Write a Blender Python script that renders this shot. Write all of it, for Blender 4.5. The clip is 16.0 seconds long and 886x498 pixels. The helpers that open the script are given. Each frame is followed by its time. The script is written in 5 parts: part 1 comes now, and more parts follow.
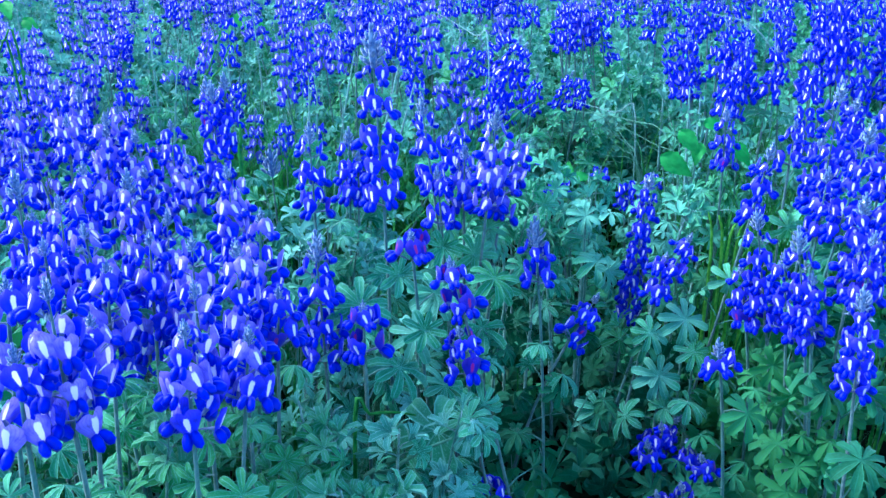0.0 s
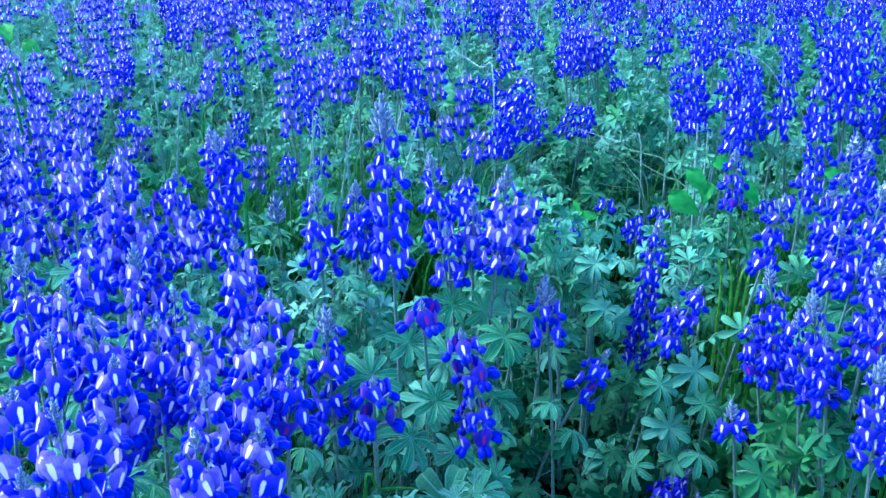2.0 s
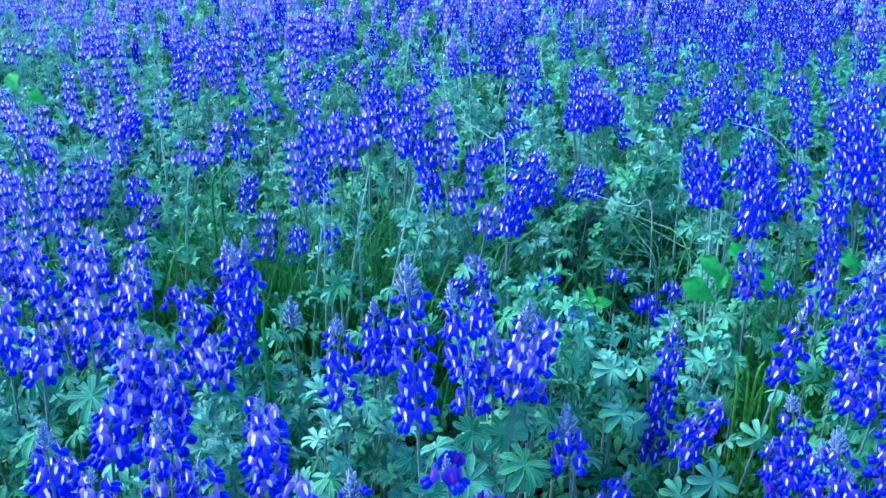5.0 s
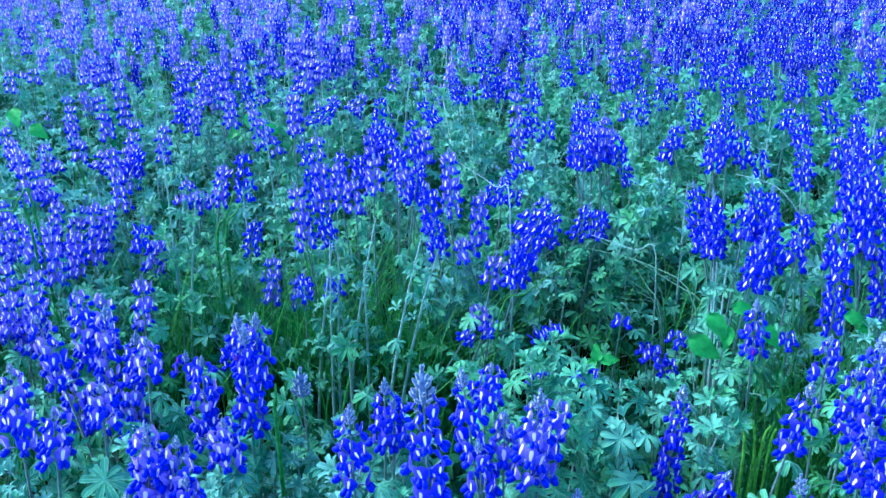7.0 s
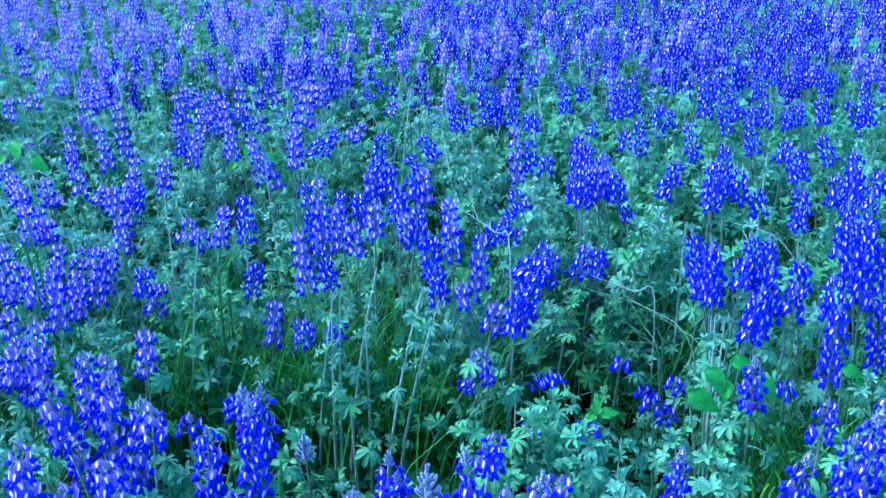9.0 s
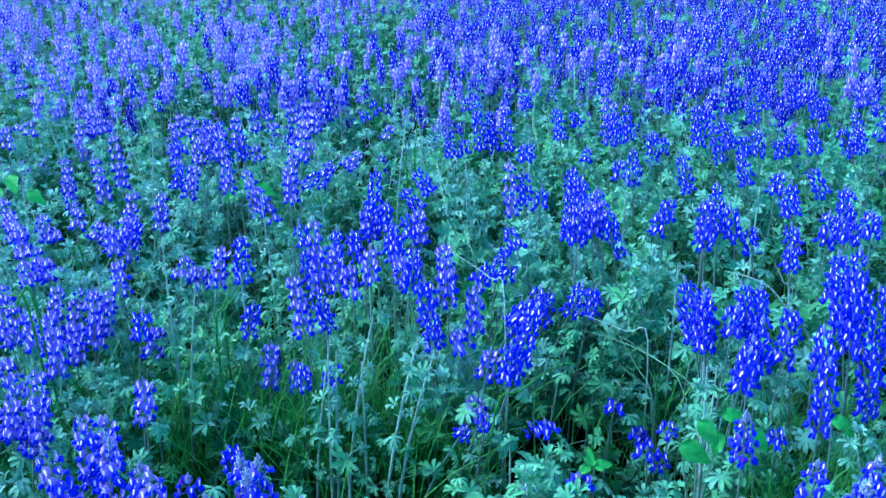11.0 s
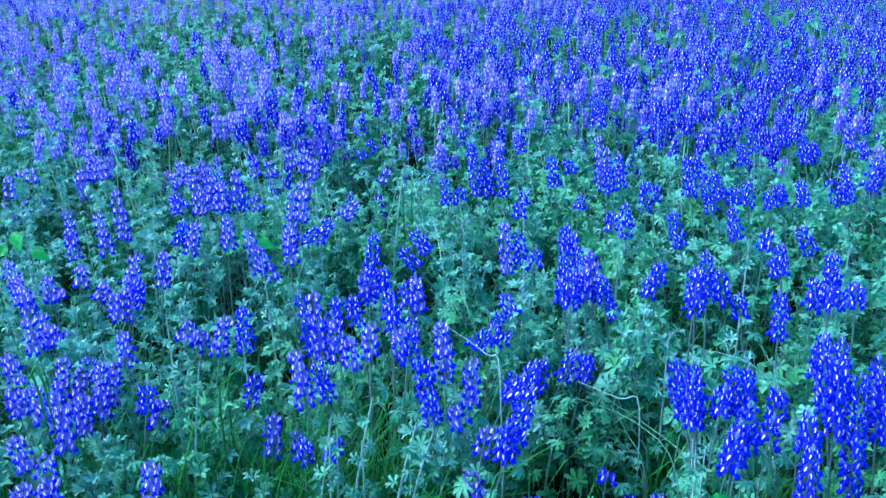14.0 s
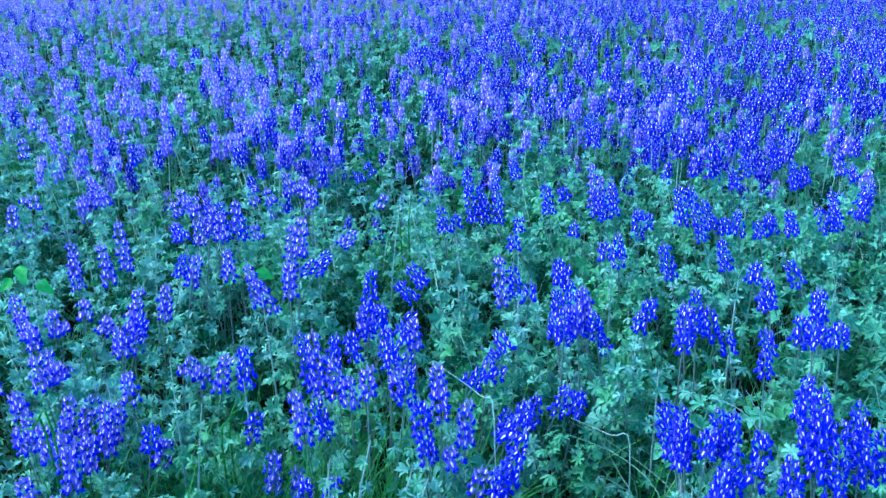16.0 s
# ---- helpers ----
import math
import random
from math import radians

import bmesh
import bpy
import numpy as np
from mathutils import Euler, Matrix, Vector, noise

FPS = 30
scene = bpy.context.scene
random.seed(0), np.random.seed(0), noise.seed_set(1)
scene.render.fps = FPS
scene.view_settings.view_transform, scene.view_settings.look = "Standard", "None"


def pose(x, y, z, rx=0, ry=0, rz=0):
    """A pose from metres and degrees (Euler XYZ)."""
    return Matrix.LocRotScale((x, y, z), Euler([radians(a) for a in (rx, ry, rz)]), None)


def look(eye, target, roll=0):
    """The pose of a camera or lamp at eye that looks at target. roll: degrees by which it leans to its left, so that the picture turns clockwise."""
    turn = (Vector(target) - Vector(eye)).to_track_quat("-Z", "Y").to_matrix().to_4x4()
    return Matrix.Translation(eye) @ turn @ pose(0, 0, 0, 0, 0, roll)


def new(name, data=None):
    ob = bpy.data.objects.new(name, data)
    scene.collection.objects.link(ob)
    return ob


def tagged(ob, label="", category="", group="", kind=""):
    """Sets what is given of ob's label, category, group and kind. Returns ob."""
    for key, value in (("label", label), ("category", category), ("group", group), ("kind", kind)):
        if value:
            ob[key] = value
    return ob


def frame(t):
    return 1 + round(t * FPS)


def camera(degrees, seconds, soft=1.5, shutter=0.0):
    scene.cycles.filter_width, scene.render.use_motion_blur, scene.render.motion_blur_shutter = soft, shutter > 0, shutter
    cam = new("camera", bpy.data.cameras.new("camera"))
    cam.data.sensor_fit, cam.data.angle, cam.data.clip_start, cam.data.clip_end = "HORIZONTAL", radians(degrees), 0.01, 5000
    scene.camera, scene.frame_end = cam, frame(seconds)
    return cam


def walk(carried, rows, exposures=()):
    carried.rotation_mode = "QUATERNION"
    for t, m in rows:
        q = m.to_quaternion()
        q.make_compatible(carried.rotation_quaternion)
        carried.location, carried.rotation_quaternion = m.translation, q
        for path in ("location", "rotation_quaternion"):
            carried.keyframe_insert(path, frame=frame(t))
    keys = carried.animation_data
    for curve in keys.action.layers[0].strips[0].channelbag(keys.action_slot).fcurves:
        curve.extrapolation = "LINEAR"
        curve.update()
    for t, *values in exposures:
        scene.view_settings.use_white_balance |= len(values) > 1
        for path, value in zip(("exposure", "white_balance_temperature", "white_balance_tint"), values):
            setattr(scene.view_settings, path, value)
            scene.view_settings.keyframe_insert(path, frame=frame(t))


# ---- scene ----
cam = camera(54.0, 16.0, soft=1.5)
METRES, EYE, TILT, LEAN, TURN = 0.8, 0.75, -21.0, 0.0, 0.0
ROWS = [
    (0.0, 0.0, 0.0, 0.0, 0.0, -0.0, -0.0),
    (0.5, -0.0031, 0.003, 0.0121, -0.01, -0.01, -0.0),
    (1.0, -0.0068, 0.0075, 0.0317, -0.03, -0.03, 0.02),
    (1.5, -0.0102, 0.0122, 0.056, -0.05, -0.05, 0.03),
    (2.0, -0.0138, 0.0163, 0.0837, -0.05, -0.07, 0.05),
    (2.5, -0.0177, 0.0194, 0.1079, -0.08, -0.09, 0.07),
    (3.0, -0.0218, 0.0225, 0.1361, -0.1, -0.11, 0.07),
    (3.5, -0.027, 0.0254, 0.1656, -0.12, -0.14, 0.09),
    (4.0, -0.0325, 0.0262, 0.1999, -0.13, -0.16, 0.09),
    (6.5, -0.0594, 0.0224, 0.3618, -0.27, -0.48, 0.33),
    (7.0, -0.0625, 0.0201, 0.3932, -0.32, -0.5, 0.38),
    (7.5, -0.0657, 0.0174, 0.4235, -0.37, -0.54, 0.41),
    (8.0, -0.0693, 0.0139, 0.4538, -0.42, -0.57, 0.42),
    (10.5, -0.0714, -0.0073, 0.598, -0.74, -0.8, 0.62),
    (11.0, -0.0675, -0.0131, 0.6307, -0.8, -0.84, 0.67),
    (11.5, -0.0631, -0.02, 0.663, -0.86, -0.88, 0.71),
    (12.0, -0.0613, -0.0281, 0.6995, -0.91, -0.92, 0.75),
    (12.5, -0.0613, -0.0384, 0.7349, -0.97, -0.96, 0.77),
    (13.0, -0.0636, -0.0499, 0.7721, -1.01, -1.0, 0.8),
    (13.5, -0.0669, -0.0607, 0.8057, -1.05, -1.06, 0.84),
    (14.0, -0.0693, -0.0729, 0.8389, -1.09, -1.11, 0.88),
    (14.5, -0.071, -0.0861, 0.8681, -1.12, -1.14, 0.9),
    (15.0, -0.0677, -0.1004, 0.899, -1.15, -1.19, 0.93),
    (15.5, -0.0638, -0.1163, 0.93, -1.18, -1.23, 0.96),
    (16.0, -0.0608, -0.1361, 0.9644, -1.2, -1.28, 0.98),
]
walk(cam, [(t, pose(0, 0, EYE, TILT, LEAN, TURN) @ pose(METRES * x, METRES * y, METRES * z, 90 + pitch, roll, yaw)) for t, x, y, z, yaw, pitch, roll in ROWS], exposures=[(0.0, 1.98, 4950.0, 0.0), (8.0, 1.91, 4910.0, 0.0), (16.0, 1.88, 4890.0, 0.0)])

# ---- light and air ----
world = bpy.data.worlds.new("sky")
scene.world = world
world.use_nodes = True
wn = world.node_tree.nodes
sky = wn.new("ShaderNodeTexSky")
sky.sky_type = "NISHITA"
sky.sun_disc = False
SUN_EL, SUN_AZ = radians(46), radians(-78)
sky.sun_elevation, sky.sun_rotation = SUN_EL, SUN_AZ
background = wn["Background"]
background.inputs["Strength"].default_value = 0.15
world.node_tree.links.new(sky.outputs[0], background.inputs["Color"])
sun = new("sun", bpy.data.lights.new("sun", "SUN"))
sun.data.energy, sun.data.angle, sun.data.color = 2.1, radians(34), (1.0, 0.97, 0.93)
sun.matrix_world = look((math.sin(SUN_AZ) * math.cos(SUN_EL) * 10, math.cos(SUN_AZ) * math.cos(SUN_EL) * 10, math.sin(SUN_EL) * 10), (0, 0, 0))


# ---- materials ----
def shader(name, rough=0.6):
    m = bpy.data.materials.new(name)
    m.use_nodes = True
    m.node_tree.nodes["Principled BSDF"].inputs["Roughness"].default_value = rough
    return m, m.node_tree.nodes, m.node_tree.links


def mixed(nodes, links, factor, a, b):
    """A colour mix; factor, a and b are sockets or values."""
    n = nodes.new("ShaderNodeMix")
    n.data_type = "RGBA"
    for socket, value in ((n.inputs[0], factor), (n.inputs[6], a), (n.inputs[7], b)):
        if isinstance(value, (int, float)):
            socket.default_value = value
        elif isinstance(value, tuple):
            socket.default_value = (*value, 1)
        else:
            links.new(value, socket)
    return n.outputs[2]


def calc(nodes, links, op, a, b=0.0, clamp=False):
    n = nodes.new("ShaderNodeMath")
    n.operation, n.use_clamp = op, clamp
    for socket, value in zip(n.inputs, (a, b)):
        if isinstance(value, (int, float)):
            socket.default_value = value
        else:
            links.new(value, socket)
    return n.outputs[0]


def ramp(nodes, links, value, low, high):
    n = nodes.new("ShaderNodeMapRange")
    n.interpolation_type = "SMOOTHSTEP"
    n.inputs[1].default_value, n.inputs[2].default_value = low, high
    links.new(value, n.inputs[0])
    return n.outputs[0]


def chance(nodes, links, islands):
    """A random value for each object, or for each loose piece of a joined mesh."""
    if islands:
        return nodes.new("ShaderNodeNewGeometry").outputs["Random Per Island"]
    return nodes.new("ShaderNodeObjectInfo").outputs["Random"]


def grain(nodes, links, scale, detail=3.0):
    n = nodes.new("ShaderNodeTexNoise")
    n.inputs["Scale"].default_value, n.inputs["Detail"].default_value = scale, detail
    links.new(nodes.new("ShaderNodeTexCoord").outputs["Object"], n.inputs["Vector"])
    return n.outputs["Fac"]


def thin(m, nodes, links, colour, through_share):
    """Lets part of the light through a petal or leaf."""
    bsdf = nodes["Principled BSDF"]
    links.new(colour, bsdf.inputs["Base Color"])
    soft = nodes.new("ShaderNodeBsdfTranslucent")
    links.new(colour, soft.inputs["Color"])
    both = nodes.new("ShaderNodeMixShader")
    both.inputs[0].default_value = through_share
    links.new(bsdf.outputs[0], both.inputs[1])
    links.new(soft.outputs[0], both.inputs[2])
    links.new(both.outputs[0], nodes["Material Output"].inputs["Surface"])
    return m


def petal_material(name, blue, deep, spot, islands=False, size=1.0, tip=0.5):
    """A banner petal: blue with a pale streak up its middle, veined, darker towards its rim."""
    m, nodes, links = shader(name, 0.5)
    bsdf = nodes["Principled BSDF"]
    bsdf.inputs["Specular IOR Level"].default_value = 0.25
    bsdf.inputs["Sheen Weight"].default_value = 0.35
    bsdf.inputs["Sheen Tint"].default_value = (0.55, 0.5, 1.0, 1)
    uv = nodes.new("ShaderNodeSeparateXYZ")
    links.new(nodes.new("ShaderNodeTexCoord").outputs["UV"], uv.inputs[0])
    across = calc(nodes, links, "DIVIDE", calc(nodes, links, "SUBTRACT", uv.outputs[0], 0.5), 0.092 * size)
    along = calc(nodes, links, "DIVIDE", calc(nodes, links, "SUBTRACT", uv.outputs[1], 0.47), 0.32 * size)
    far = calc(nodes, links, "ADD", calc(nodes, links, "POWER", calc(nodes, links, "ABSOLUTE", across), 3.0), calc(nodes, links, "POWER", calc(nodes, links, "ABSOLUTE", along), 3.0))
    far = calc(nodes, links, "ADD", far, calc(nodes, links, "MULTIPLY", calc(nodes, links, "SUBTRACT", grain(nodes, links, 420.0), 0.5), 1.6))
    mask = calc(nodes, links, "SUBTRACT", 1.0, ramp(nodes, links, far, 0.6, 1.25))
    body = mixed(nodes, links, chance(nodes, links, islands), blue, deep)
    body = mixed(nodes, links, ramp(nodes, links, grain(nodes, links, 260.0), 0.35, 0.8), body, tuple(c * 0.6 for c in deep))
    off = calc(nodes, links, "ABSOLUTE", calc(nodes, links, "SUBTRACT", uv.outputs[0], 0.5))
    body = mixed(nodes, links, calc(nodes, links, "MULTIPLY", ramp(nodes, links, off, 0.22, 0.5), 0.7), body, tuple(c * 0.7 for c in deep))
    pale = (blue[0] * 1.3 + 0.05, blue[1] * 1.15 + 0.02, min(0.95, blue[2] * 1.1))
    body = mixed(nodes, links, calc(nodes, links, "MULTIPLY", ramp(nodes, links, uv.outputs[1], 0.45, 1.0), tip), body, pale)
    fan = calc(nodes, links, "DIVIDE", calc(nodes, links, "SUBTRACT", uv.outputs[0], 0.5), calc(nodes, links, "ADD", uv.outputs[1], 0.35))
    vein = calc(nodes, links, "POWER", calc(nodes, links, "ABSOLUTE", calc(nodes, links, "SINE", calc(nodes, links, "MULTIPLY", fan, 34.0))), 6.0)
    body = mixed(nodes, links, calc(nodes, links, "MULTIPLY", vein, 0.35), body, tuple(c * 0.45 for c in deep))
    return thin(m, nodes, links, mixed(nodes, links, mask, body, spot), 0.3)


def plain_material(name, one, two, rough=0.6, islands=False, scale=120.0, let=0.0, sheen=0.0, metal_bump=0.0):
    m, nodes, links = shader(name, rough)
    bsdf = nodes["Principled BSDF"]
    bsdf.inputs["Specular IOR Level"].default_value = 0.22
    bsdf.inputs["Sheen Weight"].default_value = sheen
    colour = mixed(nodes, links, chance(nodes, links, islands), one, two)
    g = grain(nodes, links, scale)
    colour = mixed(nodes, links, ramp(nodes, links, g, 0.3, 0.75), colour, tuple(c * 0.65 for c in one))
    if metal_bump:
        bump = nodes.new("ShaderNodeBump")
        bump.inputs["Strength"].default_value, bump.inputs["Distance"].default_value = metal_bump, 0.01
        links.new(g, bump.inputs["Height"])
        links.new(bump.outputs[0], bsdf.inputs["Normal"])
    if let:
        return thin(m, nodes, links, colour, let)
    links.new(colour, bsdf.inputs["Base Color"])
    return m


def leaf_material(name, one, two, rim, islands=False):
    """A hairy leaflet: grey-green blade with a paler felted rim and midrib."""
    m, nodes, links = shader(name, 0.7)
    bsdf = nodes["Principled BSDF"]
    bsdf.inputs["Specular IOR Level"].default_value = 0.25
    bsdf.inputs["Sheen Weight"].default_value = 0.12
    bsdf.inputs["Sheen Tint"].default_value = (0.75, 0.95, 0.9, 1)
    uv = nodes.new("ShaderNodeSeparateXYZ")
    links.new(nodes.new("ShaderNodeTexCoord").outputs["UV"], uv.inputs[0])
    off = calc(nodes, links, "ABSOLUTE", calc(nodes, links, "SUBTRACT", uv.outputs[0], 0.5))
    edge = ramp(nodes, links, off, 0.4, 0.49)
    rib = calc(nodes, links, "SUBTRACT", 1.0, ramp(nodes, links, off, 0.015, 0.06))
    body = mixed(nodes, links, chance(nodes, links, islands), one, two)
    body = mixed(nodes, links, ramp(nodes, links, grain(nodes, links, 45.0), 0.35, 0.8), body, tuple(c * 0.7 for c in one))
    drift = nodes.new("ShaderNodeTexNoise")
    drift.inputs["Scale"].default_value = 3.0
    links.new(nodes.new("ShaderNodeNewGeometry").outputs["Position"], drift.inputs["Vector"])
    body = mixed(nodes, links, calc(nodes, links, "MULTIPLY", ramp(nodes, links, drift.outputs["Fac"], 0.48, 0.62), 0.65), body, (0.07, 0.28, 0.06))
    bloom = nodes.new("ShaderNodeTexNoise")
    bloom.inputs["Scale"].default_value = 8.0
    links.new(nodes.new("ShaderNodeNewGeometry").outputs["Position"], bloom.inputs["Vector"])
    body = mixed(nodes, links, calc(nodes, links, "MULTIPLY", ramp(nodes, links, bloom.outputs["Fac"], 0.5, 0.68), 0.4), body, rim)
    hairs = grain(nodes, links, 700.0, 4.0)
    body = mixed(nodes, links, calc(nodes, links, "MULTIPLY", ramp(nodes, links, hairs, 0.48, 0.72), 0.35), body, rim)
    bump = nodes.new("ShaderNodeBump")
    bump.inputs["Strength"].default_value, bump.inputs["Distance"].default_value = 0.35, 0.002
    links.new(hairs, bump.inputs["Height"])
    links.new(bump.outputs[0], bsdf.inputs["Normal"])
    mask = calc(nodes, links, "MULTIPLY", calc(nodes, links, "MAXIMUM", edge, rib), 0.5 if islands else 0.6)
    return thin(m, nodes, links, mixed(nodes, links, mask, body, rim), 0.25)


BLUE, DEEP, WHITE = (0.058, 0.046, 0.94), (0.018, 0.013, 0.78), (0.93, 0.86, 0.93)
petal = petal_material("petal_blue", BLUE, DEEP, WHITE, size=0.97)
petal_mid = petal_material("petal_mid", BLUE, DEEP, WHITE, size=1.03, tip=0.15)
# Violet petals; part of their paleness is the light on the left plants.
petal_mid_violet_lit = petal_material("petal_mid_violet_lit", (0.26, 0.2, 0.9), (0.095, 0.075, 0.8), WHITE, size=1.15, tip=0.35)
petal_violet_lit = petal_material("petal_violet_lit", (0.3, 0.24, 0.95), (0.13, 0.1, 0.85), WHITE, size=1.22)
petal_old = petal_material("petal_old", (0.03, 0.012, 0.55), (0.02, 0.01, 0.45), (0.3, 0.01, 0.22), size=0.85)
petal_faded = petal_material("petal_faded", (0.17, 0.15, 0.85), (0.07, 0.06, 0.78), (0.85, 0.75, 0.88), size=1.35)
petal_mass = petal_material("petal_mass", (0.022, 0.018, 0.72), (0.008, 0.006, 0.5), WHITE, islands=True, size=1.02, tip=0.12)
# Violet far petals, paled further in colour for the haze at left.
petal_mass_violet_haze = petal_material("petal_mass_violet_haze", (0.36, 0.3, 0.92), (0.16, 0.13, 0.84), WHITE, islands=True, size=1.1, tip=0.5)
wing = plain_material("wing_blue", (0.008, 0.006, 0.62), (0.013, 0.011, 0.76), 0.45, let=0.2, sheen=0.08)
wing_mass = plain_material("wing_mass", (0.006, 0.005, 0.46), (0.012, 0.01, 0.6), 0.5, islands=True, let=0.2)
# Far wings paled the same way for the hazy left.
wing_mass_violet_haze = plain_material("wing_mass_violet_haze", (0.04, 0.036, 0.65), (0.1, 0.09, 0.8), 0.5, islands=True, let=0.25)
calyx_mat = plain_material("calyx_grey_violet", (0.14, 0.2, 0.34), (0.24, 0.28, 0.42), 0.8, sheen=0.4)
bud_mat = plain_material("bud_hairy_blue_grey", (0.035, 0.085, 0.3), (0.23, 0.34, 0.53), 0.8, islands=True, scale=300.0, sheen=0.6)
bud_mass = plain_material("bud_mass", (0.06, 0.15, 0.32), (0.14, 0.28, 0.42), 0.8, islands=True, sheen=0.6)
stem_mat = plain_material("stem_hairy", (0.05, 0.19, 0.14), (0.12, 0.26, 0.21), 0.75, scale=200.0, sheen=0.6)
spike_stem = plain_material("spike_stem", (0.07, 0.18, 0.16), (0.13, 0.18, 0.2), 0.75, scale=200.0, sheen=0.3)
pale_stem = plain_material("pale_stem", (0.16, 0.32, 0.29), (0.26, 0.42, 0.4), 0.75, scale=200.0, sheen=0.4)
stem_mass = plain_material("stem_mass", (0.09, 0.28, 0.21), (0.2, 0.42, 0.35), 0.75, islands=True, sheen=0.4)
LEAF, LEAF_PALE, RIM = (0.035, 0.198, 0.09), (0.074, 0.29, 0.152), (0.24, 0.53, 0.45)
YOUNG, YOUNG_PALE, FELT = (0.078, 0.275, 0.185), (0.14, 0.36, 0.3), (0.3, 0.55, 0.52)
# Deep green leaf copy with the shade low in the plants put into its colour.
SHADE_LEAF, SHADE_LEAF_PALE, SHADE_LEAF_RIM = (0.013, 0.098, 0.04), (0.027, 0.155, 0.068), (0.05, 0.21, 0.13)
leaf_mat = leaf_material("lupine_leaf", LEAF, LEAF_PALE, RIM)
leaf_mass = leaf_material("lupine_leaf_mass", LEAF, LEAF_PALE, RIM, islands=True)
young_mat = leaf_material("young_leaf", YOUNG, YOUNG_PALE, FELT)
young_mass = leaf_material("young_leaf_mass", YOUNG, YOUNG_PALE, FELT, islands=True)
shade_leaf_mat = leaf_material("shade_leaf", SHADE_LEAF, SHADE_LEAF_PALE, SHADE_LEAF_RIM)
shade_mass = leaf_material("shade_leaf_mass", SHADE_LEAF, SHADE_LEAF_PALE, SHADE_LEAF_RIM, islands=True)
grass_mat = plain_material("grass_blade", (0.035, 0.2, 0.04), (0.12, 0.38, 0.075), 0.5, islands=True, let=0.3)
lime_grass = plain_material("young_grass", (0.16, 0.46, 0.05), (0.26, 0.58, 0.09), 0.5, islands=True, let=0.3)
straw_mat = plain_material("pale_grass", (0.1, 0.26, 0.17), (0.18, 0.36, 0.24), 0.6, islands=True, let=0.2)
broad_mat = plain_material("broad_leaf", (0.06, 0.33, 0.06), (0.1, 0.42, 0.09), 0.5, scale=60.0, let=0.3)
# Near-black soil colour holds the deep shade between the stems.
soil_mat = plain_material("shade_dark_soil", (0.003, 0.008, 0.005), (0.006, 0.012, 0.008), 0.98, scale=14.0, metal_bump=0.6)
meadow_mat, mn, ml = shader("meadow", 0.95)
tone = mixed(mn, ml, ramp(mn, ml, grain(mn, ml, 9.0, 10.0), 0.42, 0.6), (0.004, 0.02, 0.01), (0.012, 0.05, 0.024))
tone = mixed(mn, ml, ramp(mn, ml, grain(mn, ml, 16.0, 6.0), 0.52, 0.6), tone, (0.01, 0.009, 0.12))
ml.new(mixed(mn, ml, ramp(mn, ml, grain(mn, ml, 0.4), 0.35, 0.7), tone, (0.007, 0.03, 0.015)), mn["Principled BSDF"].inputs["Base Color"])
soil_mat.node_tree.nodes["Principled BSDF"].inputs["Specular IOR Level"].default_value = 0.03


# ---- building kit ----
rnd = random.Random(7)


